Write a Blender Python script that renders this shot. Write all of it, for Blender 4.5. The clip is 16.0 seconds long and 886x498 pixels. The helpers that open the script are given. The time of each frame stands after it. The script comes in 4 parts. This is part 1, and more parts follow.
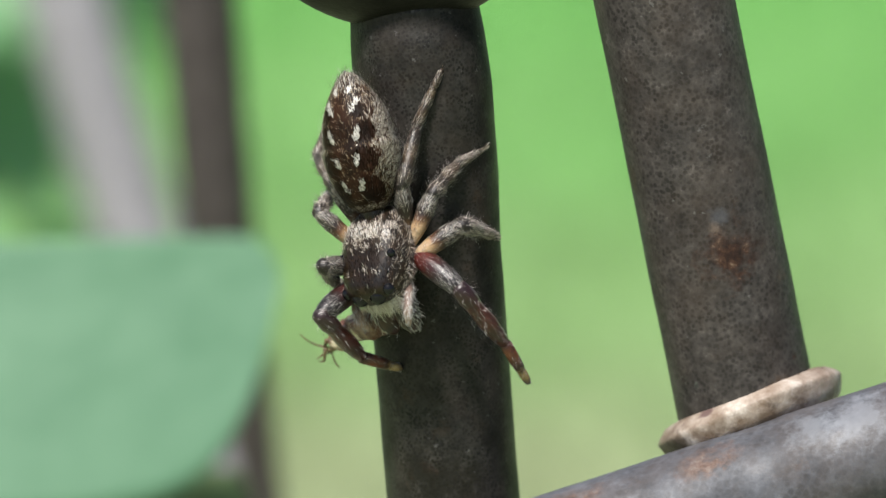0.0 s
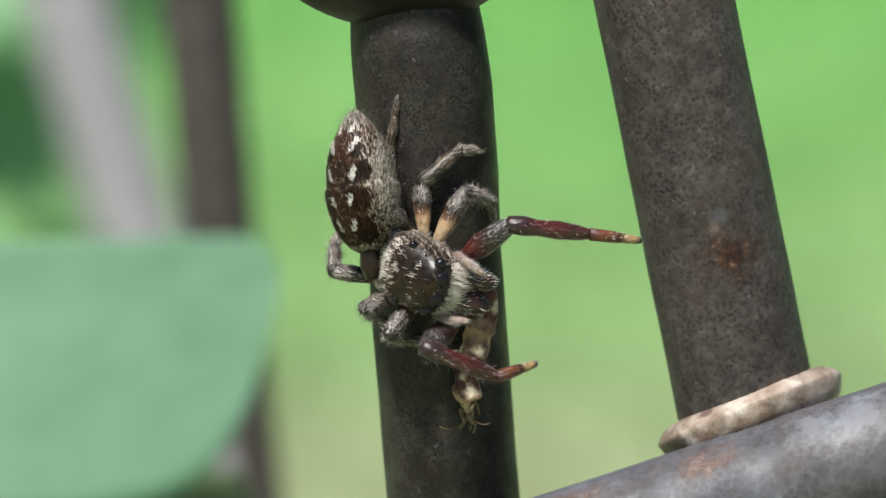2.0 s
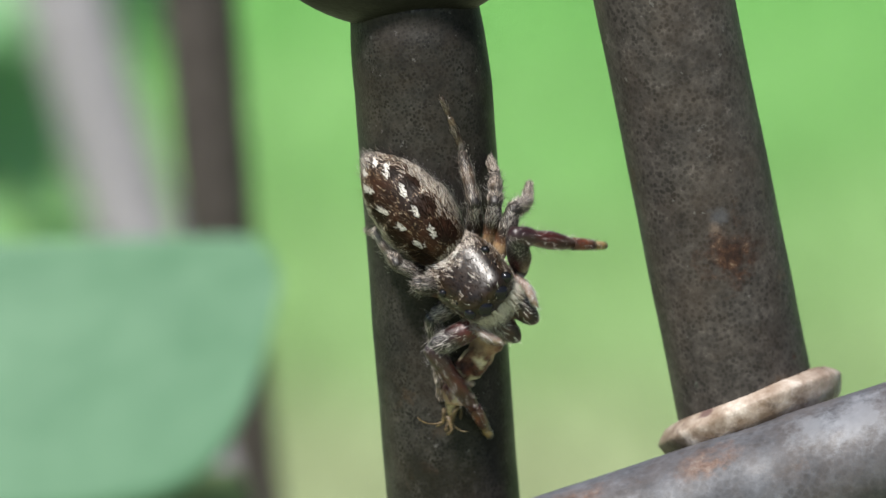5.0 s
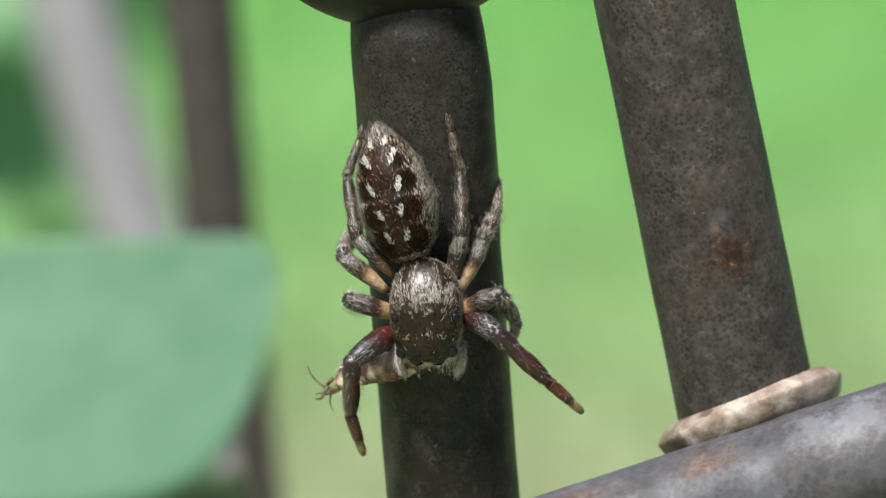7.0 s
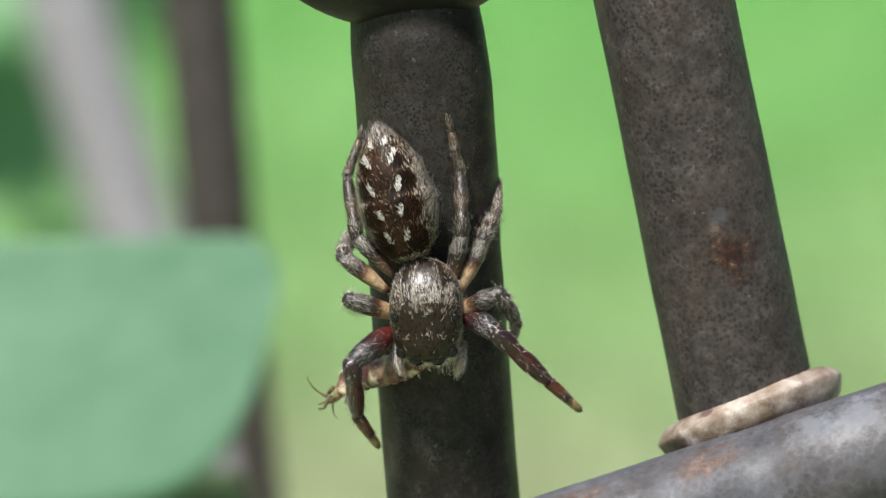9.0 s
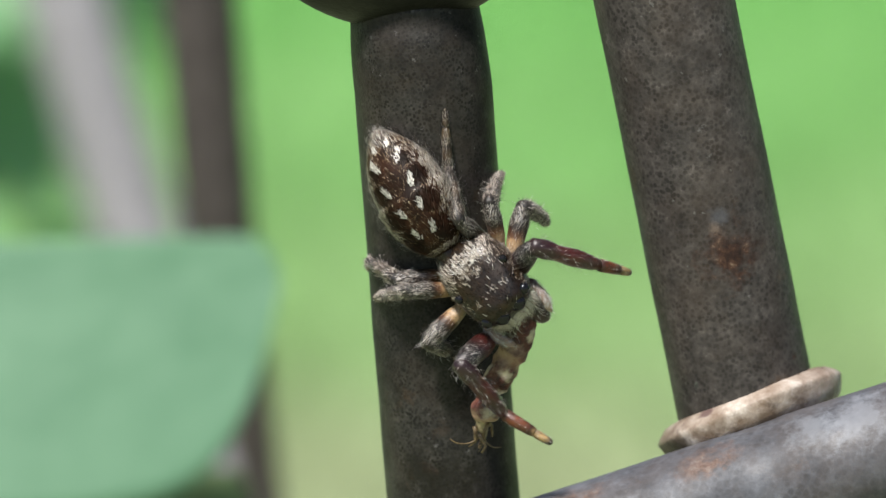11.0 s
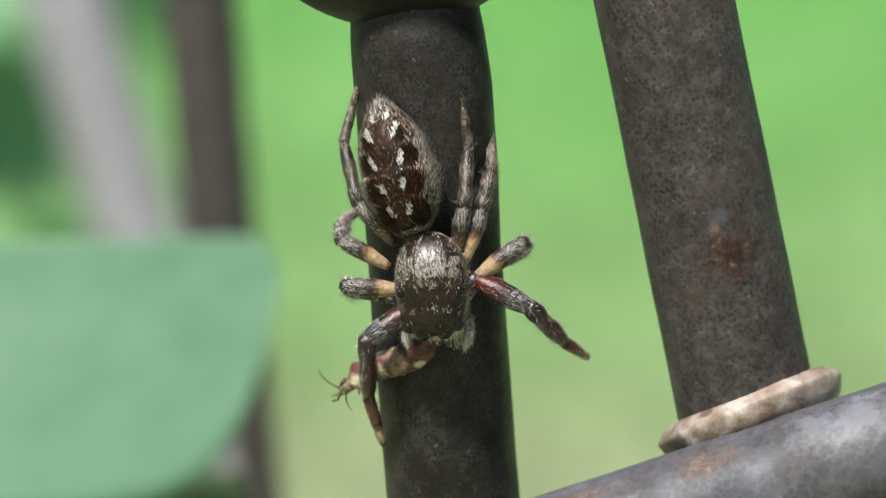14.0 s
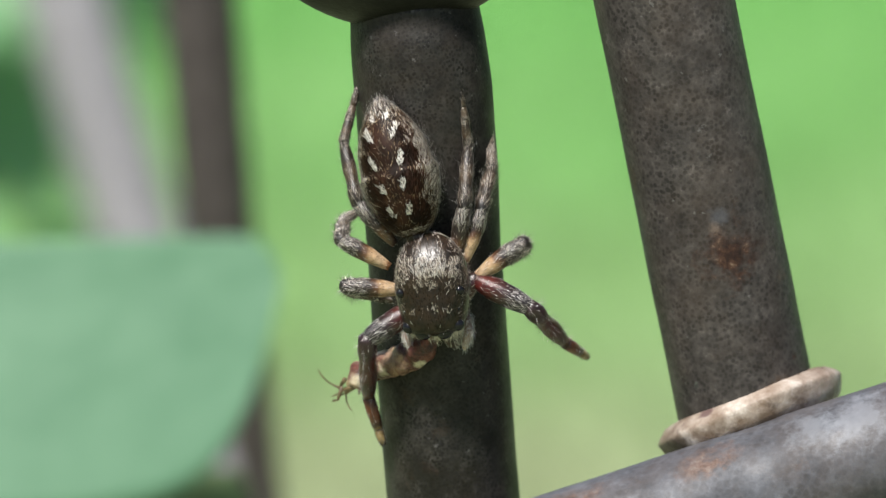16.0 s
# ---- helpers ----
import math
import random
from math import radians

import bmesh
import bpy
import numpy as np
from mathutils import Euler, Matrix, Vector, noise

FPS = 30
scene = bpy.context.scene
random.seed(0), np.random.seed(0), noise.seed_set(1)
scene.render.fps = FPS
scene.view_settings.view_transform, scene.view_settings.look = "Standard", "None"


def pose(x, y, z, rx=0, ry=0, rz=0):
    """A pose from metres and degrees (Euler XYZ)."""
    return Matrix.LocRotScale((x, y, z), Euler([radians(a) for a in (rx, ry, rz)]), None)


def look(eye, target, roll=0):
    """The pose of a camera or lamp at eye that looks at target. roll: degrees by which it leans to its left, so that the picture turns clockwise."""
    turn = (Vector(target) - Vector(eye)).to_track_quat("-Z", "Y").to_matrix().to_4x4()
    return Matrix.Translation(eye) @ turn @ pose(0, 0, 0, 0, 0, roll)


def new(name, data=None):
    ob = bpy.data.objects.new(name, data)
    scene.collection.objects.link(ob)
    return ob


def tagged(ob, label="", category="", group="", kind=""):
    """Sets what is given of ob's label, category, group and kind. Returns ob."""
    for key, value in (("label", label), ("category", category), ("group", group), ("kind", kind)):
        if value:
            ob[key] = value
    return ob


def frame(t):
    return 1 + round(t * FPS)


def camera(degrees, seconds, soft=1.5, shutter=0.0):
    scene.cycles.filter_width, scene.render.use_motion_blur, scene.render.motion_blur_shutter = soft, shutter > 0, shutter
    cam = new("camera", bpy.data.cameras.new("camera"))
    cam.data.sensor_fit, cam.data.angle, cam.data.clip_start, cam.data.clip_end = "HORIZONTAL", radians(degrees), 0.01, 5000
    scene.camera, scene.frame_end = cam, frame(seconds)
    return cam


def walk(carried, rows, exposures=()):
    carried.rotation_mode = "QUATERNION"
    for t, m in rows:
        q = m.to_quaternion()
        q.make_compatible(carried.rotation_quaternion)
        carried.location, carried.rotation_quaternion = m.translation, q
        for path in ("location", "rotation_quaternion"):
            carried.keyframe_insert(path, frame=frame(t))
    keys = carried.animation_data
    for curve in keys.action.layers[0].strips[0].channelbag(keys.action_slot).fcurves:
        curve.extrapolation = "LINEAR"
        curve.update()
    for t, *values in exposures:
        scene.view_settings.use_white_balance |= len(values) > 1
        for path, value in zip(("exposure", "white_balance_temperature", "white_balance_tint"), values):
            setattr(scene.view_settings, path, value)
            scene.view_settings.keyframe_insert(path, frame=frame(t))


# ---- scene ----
# The picture plane at the spider: u to the right, v up, w towards the camera, in millimetres.
MM = 0.001
PITCH = radians(12)
FOCUS = Vector((0, 0, 0.5))
BASE = Matrix.Translation(FOCUS) @ Matrix(((1, 0, 0, 0), (0, math.sin(PITCH), -math.cos(PITCH), 0),
                                           (0, math.cos(PITCH), math.sin(PITCH), 0), (0, 0, 0, 1)))


def P(u, v, w=0.0):
    """A place in the world from millimetres right, up and towards the camera of the point in focus."""
    return BASE @ Vector((u * MM, v * MM, w * MM))


cam = camera(11.0, 16.0, soft=1.3, shutter=0.5)
cam.data.dof.use_dof = True
cam.data.dof.focus_distance = 0.1810
cam.data.dof.aperture_fstop = 48.0
EYE = P(0, 0, 185)
walk(cam, [(0, look(EYE, FOCUS)), (16, look(EYE, FOCUS))], [(0, 0.72), (16, 0.72)])

# ---- light ----
SUN_TO = Vector((-0.24, -0.45, 0.86)).normalized()
world = bpy.data.worlds.new("sky")
scene.world = world
world.use_nodes = True
nt = world.node_tree
sky = nt.nodes.new("ShaderNodeTexSky")
sky.sky_type, sky.sun_disc = "NISHITA", False
sky.sun_elevation = math.asin(SUN_TO.z)
sky.sun_rotation = math.atan2(SUN_TO.x, SUN_TO.y)
nt.links.new(sky.outputs[0], nt.nodes["Background"].inputs[0])
nt.nodes["Background"].inputs[1].default_value = 0.058
sun = new("sun", bpy.data.lights.new("sun", "SUN"))
sun.data.energy, sun.data.angle, sun.data.color = 4.8, radians(9), (1.0, 0.96, 0.91)
sun.matrix_world = look(FOCUS + SUN_TO * 5, FOCUS)


# ---- materials ----
def material(name, rough=0.6, metal=0.0, spec=0.5):
    m = bpy.data.materials.new(name)
    m.use_nodes = True
    b = m.node_tree.nodes["Principled BSDF"]
    b.inputs["Roughness"].default_value = rough
    b.inputs["Metallic"].default_value = metal
    b.inputs["Specular IOR Level"].default_value = spec
    return m, m.node_tree, b


def node(nt, kind, **sockets):
    n = nt.nodes.new(kind)
    for key, value in sockets.items():
        n.inputs[key.replace("_", " ")].default_value = value
    return n


def noise_of(nt, scale, detail=4, rough=0.6, stretch=None):
    co = nt.nodes.new("ShaderNodeTexCoord")
    n = node(nt, "ShaderNodeTexNoise", Scale=scale, Detail=detail, Roughness=rough)
    if stretch:
        mp = node(nt, "ShaderNodeMapping", Scale=stretch)
        nt.links.new(co.outputs["Object"], mp.inputs[0])
        nt.links.new(mp.outputs[0], n.inputs[0])
    else:
        nt.links.new(co.outputs["Object"], n.inputs[0])
    return n.outputs[0]


def ramp(nt, fac, *stops):
    r = nt.nodes.new("ShaderNodeValToRGB")
    e = r.color_ramp.elements
    while len(e) < len(stops):
        e.new(0.5)
    for el, (p, c) in zip(e, stops):
        el.position = p
        el.color = (*c, 1) if len(c) == 3 else (c[0], c[0], c[0], 1)
    nt.links.new(fac, r.inputs[0])
    return r.outputs[0]


def mix(nt, fac, a, b, how="MIX"):
    m = nt.nodes.new("ShaderNodeMix")
    m.data_type, m.blend_type = "RGBA", how
    for sock, val in ((m.inputs[0], fac), (m.inputs[6], a), (m.inputs[7], b)):
        if isinstance(val, (int, float)):
            sock.default_value = val
        elif isinstance(val, tuple):
            sock.default_value = (*val, 1)
        else:
            nt.links.new(val, sock)
    return m.outputs[2]


def bump(nt, bsdf, height, strength, dist):
    b = node(nt, "ShaderNodeBump", Strength=strength, Distance=dist)
    nt.links.new(height, b.inputs["Height"])
    nt.links.new(b.outputs[0], bsdf.inputs["Normal"])


def patch(nt, place, size, full=1.0, grain=1700):
    """A ragged spot round a place: full in its middle, 0 outside; size is its radius in metres."""
    co = nt.nodes.new("ShaderNodeTexCoord")
    gap = nt.nodes.new("ShaderNodeVectorMath")
    gap.operation = "DISTANCE"
    nt.links.new(co.outputs["Object"], gap.inputs[0])
    gap.inputs[1].default_value = place
    fray = nt.nodes.new("ShaderNodeMath")
    fray.operation = "MULTIPLY_ADD"
    nt.links.new(noise_of(nt, grain, 5, 0.7), fray.inputs[0])
    fray.inputs[1].default_value = 2.4 * size
    nt.links.new(gap.outputs["Value"], fray.inputs[2])
    mul = nt.nodes.new("ShaderNodeMath")
    mul.operation = "DIVIDE"
    nt.links.new(fray.outputs[0], mul.inputs[0])
    mul.inputs[1].default_value = 4 * size
    return ramp(nt, mul.outputs[0], (0.38, (full,)), (0.54, (0.0,)))


def painted_metal(name, dark, light, rust, speck=0.6, rough=0.55, stains=(), mottle=1.0, pit_size=6800, pit_soft=0.08, brown=0.0, fleck=0.0, crust=0.95, scuffs_and_shading=(),
                  scab=((0.36, (0.012, 0.006, 0.005)), (0.50, (0.028, 0.013, 0.0095)), (0.60, (0.055, 0.027, 0.017)), (0.70, (0.15, 0.10, 0.07)))):
    """Old weathered paint on steel: cloudy tone, dark pits, rusty blots."""
    m, nt, b = material(name, rough, 0, 0.22)
    cloud = noise_of(nt, 420, 5, 0.65)
    col = ramp(nt, cloud, (0.32, dark), (0.68, light))
    pits = noise_of(nt, pit_size, 1.5, 0.5)
    co = nt.nodes.new("ShaderNodeTexCoord")
    cells = node(nt, "ShaderNodeTexVoronoi", Scale=pit_size * 0.9, Randomness=1.0)
    nt.links.new(co.outputs["Object"], cells.inputs["Vector"])
    thick = nt.nodes.new("ShaderNodeMath")
    thick.operation = "MULTIPLY_ADD"
    nt.links.new(noise_of(nt, pit_size * 0.45, 6, 0.75), thick.inputs[0])
    thick.inputs[1].default_value = -0.66
    nt.links.new(cells.outputs["Distance"], thick.inputs[2])
    dots = ramp(nt, thick.outputs[0], (0.0, (1.0,)), (pit_soft, (0.0,)))
    pit = mix(nt, 1.0, dots, ramp(nt, noise_of(nt, pit_size * 0.16, 4, 0.7), (0.36, (0.25,)), (0.62, (1.0,))), "MULTIPLY")
    streak = noise_of(nt, 1500, 5, 0.75)
    fine = ramp(nt, streak, (0.30, (0.5,)), (0.5, (0.95,)), (0.62, (1.3,)), (0.72, (2.2,)))
    col = mix(nt, mottle, col, fine, "MULTIPLY")
    fac = node(nt, "ShaderNodeMath")
    fac.operation = "MULTIPLY"
    nt.links.new(pit, fac.inputs[0])
    fac.inputs[1].default_value = speck
    col = mix(nt, fac.outputs[0], col, (0.004, 0.0036, 0.0034))
    blot = ramp(nt, noise_of(nt, 230, 6, 0.7), (0.60, (0.0,)), (0.72, (rust,)))
    col = mix(nt, blot, col, (0.085, 0.045, 0.022))
    if brown:
        # warm clouds where the paint has yellowed
        col = mix(nt, ramp(nt, noise_of(nt, 330, 5, 0.7), (0.42, (0.0,)), (0.66, (brown,))), col, (0.062, 0.040, 0.026))
    if fleck:
        # small chips down to pale primer
        col = mix(nt, ramp(nt, noise_of(nt, 2300, 4, 0.65), (0.665, (0.0,)), (0.70, (fleck,))), col, (0.17, 0.165, 0.16))
    for (x, y, z), size in stains:
        # a rusty scab with a frayed edge
        col = mix(nt, patch(nt, (x, y, z), size, crust, 1100), col,
                  ramp(nt, noise_of(nt, 2500, 4, 0.7), *scab))
    for place, size, tint in scuffs_and_shading:
        # paint rubbed or bleached in a ragged patch; on the cross bar, painted highlight and shade
        col = mix(nt, patch(nt, place, size, 0.55), col, tint)
    nt.links.new(col, b.inputs["Base Color"])
    rr = ramp(nt, cloud, (0.3, (rough + 0.12,)), (0.7, (rough - 0.12,)))
    nt.links.new(rr, b.inputs["Roughness"])
    bump(nt, b, pits, 0.25, 0.00006)
    return m


KNOB = painted_metal("olive_black_paint", (0.005, 0.0049, 0.0036), (0.010, 0.0096, 0.0072), 0.1, 0.3, 0.5)
POST_DARK = painted_metal("dark_brown_grey_paint", (0.045, 0.038, 0.036), (0.070, 0.060, 0.057), 0.3)
POST_PALE = painted_metal("pale_grey_paint", (0.25, 0.240, 0.262), (0.32, 0.306, 0.335), 0.1, 0.2)


def chipped(*dirt_and_shade):
    m, nt, b = material("chipped_cream_paint", 0.6)
    col = ramp(nt, noise_of(nt, 420, 6, 0.68), (0.32, (0.05, 0.03, 0.02)), (0.43, (0.17, 0.12, 0.085)), (0.54, (0.30, 0.245, 0.20)), (0.68, (0.54, 0.485, 0.435)))
    blot = ramp(nt, noise_of(nt, 380, 3, 0.6), (0.63, (0.0,)), (0.67, (0.9,)))
    col = mix(nt, blot, col, (0.10, 0.06, 0.055))
    # ragged patches of dirt, and of shade painted into the colour
    for place, size, tint in dirt_and_shade:
        col = mix(nt, patch(nt, place, size, 0.85, 1300), col, tint)
    nt.links.new(col, b.inputs["Base Color"])
    bump(nt, b, noise_of(nt, 1300, 5, 0.7), 0.45, 0.0002)
    return m


def prey_skin():
    """Wrinkled red-brown skin, pinkish cream round the middle, with ragged white patches."""
    m, nt, b = material("red_brown_prey_skin", 0.42)
    base = ramp(nt, noise_of(nt, 2600, 5, 0.7), (0.34, (0.022, 0.007, 0.005)), (0.5, (0.085, 0.022, 0.014)), (0.66, (0.17, 0.055, 0.035)))
    for x in (1.75, 4.55):
        for y, z in ((0, 0.4), (0.35, -0.2), (-0.35, -0.2)):
            base = mix(nt, patch(nt, (x * MM, y * MM, z * MM), 0.80 * MM, 0.8, 2200), base, (0.40, 0.27, 0.17))
    for x, turn in ((0.7, 0.4), (2.5, 1.4), (2.6, 3.4), (2.7, 5.4), (3.35, 0.5), (3.4, 2.5), (3.5, 4.5), (4.1, 1.6), (4.1, 4.0)):
        place = (x * MM, (0.16 * math.sin(x * 1.3) + 0.46 * math.cos(turn)) * MM, (0.14 * math.sin(x * 0.9 + 1) + 0.46 * math.sin(turn)) * MM)
        base = mix(nt, patch(nt, place, 0.36 * MM, 0.95, 3000), base, (0.62, 0.54, 0.38))
    nt.links.new(base, b.inputs["Base Color"])
    bump(nt, b, noise_of(nt, 3000, 5, 0.7), 1.0, 0.0002)
    return m


def leafy(name, a, c, rough=0.45, trans=0.25):
    m, nt, b = material(name, rough)
    col = ramp(nt, noise_of(nt, 180, 5, 0.6), (0.3, a), (0.7, c)) if a else turf(nt)
    nt.links.new(col, b.inputs["Base Color"])
    tr = node(nt, "ShaderNodeBsdfTranslucent")
    nt.links.new(col, tr.inputs[0])
    ms = node(nt, "ShaderNodeMixShader", Fac=trans)
    out = nt.nodes["Material Output"]
    nt.links.new(b.outputs[0], ms.inputs[1])
    nt.links.new(tr.outputs[0], ms.inputs[2])
    nt.links.new(ms.outputs[0], out.inputs[0])
    bump(nt, b, noise_of(nt, 500, 4, 0.6), 0.3, 0.0003)
    return m


LEAF = leafy("broad_leaf", (0.085, 0.200, 0.112), (0.118, 0.245, 0.145), 0.5, 0.2)
SHRUB = leafy("shrub_leaf", (0.15, 0.35, 0.16), (0.24, 0.45, 0.23), 0.5, 0.42)
VEIN = leafy("leaf_vein", (0.16, 0.32, 0.16), (0.22, 0.38, 0.2), 0.5, 0.1)
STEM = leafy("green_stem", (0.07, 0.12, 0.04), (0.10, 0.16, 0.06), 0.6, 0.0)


def turf(nt):
    """Grass colour: drier and paler near the frame, lush further out, with soft patches."""
    co = nt.nodes.new("ShaderNodeTexCoord")
    sep = nt.nodes.new("ShaderNodeSeparateXYZ")
    nt.links.new(co.outputs["Object"], sep.inputs[0])
    sway = nt.nodes.new("ShaderNodeMath")
    sway.operation = "MULTIPLY_ADD"
    nt.links.new(noise_of(nt, 3.0, 3, 0.5), sway.inputs[0])
    sway.inputs[1].default_value = 0.9
    nt.links.new(sep.outputs[1], sway.inputs[2])
    mul = nt.nodes.new("ShaderNodeMath")
    mul.operation = "MULTIPLY"
    nt.links.new(sway.outputs[0], mul.inputs[0])
    mul.inputs[1].default_value = 0.2
    return ramp(nt, mul.outputs[0], (0.44, (0.232, 0.276, 0.146)), (0.53, (0.180, 0.295, 0.112)), (0.62, (0.142, 0.305, 0.090)), (0.74, (0.120, 0.305, 0.076)))


def lawn():
    m, nt, b = material("mown_grass", 0.9, 0, 0.2)
    col = turf(nt)
    fine = ramp(nt, noise_of(nt, 60, 4, 0.7), (0.3, (0.7,)), (0.7, (1.25,)))
    nt.links.new(mix(nt, 1.0, col, fine, "MULTIPLY"), b.inputs["Base Color"])
    return m


LAWN = lawn()
BLADE = leafy("grass_blade", None, None, 0.6, 0.3)


def chitin(name, dark, light, rough=0.35, scale=2500, spec=0.5):
    m, nt, b = material(name, rough, 0, spec)
    n = noise_of(nt, scale, 4, 0.65)
    nt.links.new(ramp(nt, n, (0.35, dark), (0.65, light)), b.inputs["Base Color"])
    bump(nt, b, noise_of(nt, scale * 3, 3, 0.6), 0.3, 0.00004)
    return m


def banded(name, *stops, rough=0.4):
    """Leg skin with rings of colour along the segment; stops in millimetres from its base."""
    m, nt, b = material(name, rough)
    co = nt.nodes.new("ShaderNodeTexCoord")
    sep = nt.nodes.new("ShaderNodeSeparateXYZ")
    nt.links.new(co.outputs["Object"], sep.inputs[0])
    wob = noise_of(nt, 3500, 3, 0.6)
    mad = nt.nodes.new("ShaderNodeMath")
    mad.operation = "MULTIPLY_ADD"
    nt.links.new(wob, mad.inputs[0])
    mad.inputs[1].default_value = 0.0005
    nt.links.new(sep.outputs[0], mad.inputs[2])
    mul = nt.nodes.new("ShaderNodeMath")
    mul.operation = "MULTIPLY"
    nt.links.new(mad.outputs[0], mul.inputs[0])
    mul.inputs[1].default_value = 1 / (4 * MM)
    col = ramp(nt, mul.outputs[0], *[((p + 0.25) / 4, c) for p, c in stops])
    mott = ramp(nt, noise_of(nt, 5000, 3, 0.6), (0.3, (0.6,)), (0.7, (1.3,)))
    nt.links.new(mix(nt, 1.0, col, mott, "MULTIPLY"), b.inputs["Base Color"])
    bump(nt, b, noise_of(nt, 7000, 4, 0.65), 0.6, 0.00005)
    return m


def hairs(name, *stops, rough=0.34, spec=0.5):
    """Hair whose colour changes from hair to hair."""
    m, nt, b = material(name, rough, 0, spec)
    g = nt.nodes.new("ShaderNodeNewGeometry")
    nt.links.new(ramp(nt, g.outputs["Random Per Island"], *stops), b.inputs["Base Color"])
    return m


CARAPACE = chitin("olive_brown_chitin", (0.0035, 0.002, 0.001), (0.020, 0.0105, 0.0045), 0.33, 1800, 0.40)
ABDOMEN = chitin("chestnut_abdomen_skin", (0.007, 0.0035, 0.002), (0.026, 0.0105, 0.005), 0.5, 1300, 0.12)
JAW = chitin("black_brown_jaw", (0.008, 0.004, 0.003), (0.035, 0.011, 0.007), 0.42)
EYE_MAT, _, _b = material("black_glossy_eye", 0.12, 0, 0.3)
_b.inputs["Base Color"].default_value = (0.006, 0.006, 0.007, 1)
RED = banded("red_brown_leg", (0, (0.04, 0.008, 0.007)), (0.35, (0.075, 0.011, 0.008)), (0.9, (0.05, 0.009, 0.007)), (1.5, (0.018, 0.008, 0.008)), (1.9, (0.010, 0.007, 0.008)), rough=0.3)
RED_TIB = banded("dark_red_tibia", (0, (0.020, 0.009, 0.010)), (0.7, (0.032, 0.009, 0.009)), (1.1, (0.058, 0.010, 0.008)), (1.9, (0.052, 0.010, 0.007)), (2.6, (0.030, 0.009, 0.006)), (3.1, (0.065, 0.018, 0.009)), rough=0.3)
ORANGE = banded("orange_foot", (0, (0.05, 0.014, 0.008)), (0.5, (0.13, 0.034, 0.011)), (1.0, (0.09, 0.028, 0.011)), (1.15, (0.035, 0.013, 0.007)), (1.45, (0.30, 0.20, 0.085)), (1.85, (0.30, 0.20, 0.085)), (2.0, (0.04, 0.03, 0.02)))
PALE_FEM = banded("pale_based_femur", (0, (0.18, 0.085, 0.035)), (0.25, (0.38, 0.275, 0.165)), (0.8, (0.33, 0.215, 0.115)), (1.05, (0.08, 0.035, 0.016)), (1.3, (0.018, 0.011, 0.008)), (2.1, (0.014, 0.009, 0.007)))
HIND_FEM = banded("brown_based_femur", (0, (0.05, 0.025, 0.012)), (0.3, (0.13, 0.075, 0.036)), (0.6, (0.10, 0.05, 0.022)), (0.85, (0.03, 0.016, 0.010)), (1.1, (0.016, 0.010, 0.007)))
RING_TIB = banded("ringed_tibia", (0, (0.010, 0.007, 0.005)), (0.45, (0.03, 0.019, 0.012)), (0.75, (0.010, 0.007, 0.005)), (1.2, (0.07, 0.045, 0.025)), (1.5, (0.045, 0.028, 0.016)), (1.8, (0.014, 0.009, 0.006)))
RING_FOOT = banded("ringed_foot", (0, (0.018, 0.012, 0.008)), (0.45, (0.07, 0.046, 0.026)), (0.85, (0.012, 0.008, 0.006)), (1.3, (0.08, 0.055, 0.03)), (1.9, (0.03, 0.02, 0.013)))
FUR_BROWN = hairs("brown_fur", (0.0, (0.010, 0.006, 0.004)), (0.6, (0.034, 0.018, 0.009)), (0.88, (0.08, 0.048, 0.025)), (1.0, (0.20, 0.15, 0.105)), spec=0.10)
FUR_GOLD = hairs("golden_fur", (0.0, (0.016, 0.008, 0.004)), (0.45, (0.075, 0.038, 0.014)), (0.68, (0.28, 0.18, 0.085)), (1.0, (0.78, 0.68, 0.55)), spec=0.5)
FUR_TAN = hairs("tan_fur", (0.0, (0.014, 0.009, 0.006)), (0.3, (0.07, 0.045, 0.03)), (0.55, (0.36, 0.29, 0.24)), (1.0, (0.80, 0.74, 0.68)))
FUR_SAND = hairs("sandy_fur", (0.0, (0.035, 0.024, 0.018)), (0.26, (0.10, 0.07, 0.05)), (0.50, (0.44, 0.365, 0.30)), (1.0, (0.86, 0.80, 0.73)))
FUR_PALE = hairs("cream_fur", (0.0, (0.14, 0.105, 0.075)), (0.35, (0.44, 0.385, 0.32)), (1.0, (0.80, 0.76, 0.69)))
FUR_GREY = hairs("grey_fur", (0.0, (0.010, 0.008, 0.007)), (0.5, (0.035, 0.027, 0.023)), (0.74, (0.24, 0.215, 0.195)), (1.0, (0.68, 0.65, 0.62)))
FUR_WHITE = hairs("white_fur", (0.0, (0.55, 0.51, 0.45)), (1.0, (0.84, 0.82, 0.78)))
FUR_DARK = hairs("black_fur", (0.0, (0.002, 0.0014, 0.001)), (1.0, (0.009, 0.005, 0.003)), spec=0.05)
FUR_LEG = hairs("leg_fur", (0.0, (0.016, 0.010, 0.007)), (0.54, (0.024, 0.017, 0.012)), (0.64, (0.26, 0.205, 0.155)), (1.0, (0.82, 0.755, 0.68)), spec=0.4)
FUR_SILVER = hairs("silver_fur", (0.0, (0.16, 0.145, 0.135)), (0.5, (0.40, 0.375, 0.35)), (1.0, (0.74, 0.72, 0.69)))
PALP = banded("palp_skin", (0, (0.05, 0.028, 0.02)), (1.2, (0.12, 0.072, 0.055)), (2.0, (0.22, 0.14, 0.11)), (2.6, (0.34, 0.23, 0.18)))
BRISTLE = hairs("dark_bristles", (0.0, (0.02, 0.013, 0.009)), (1.0, (0.10, 0.07, 0.045)))
PREY = prey_skin()
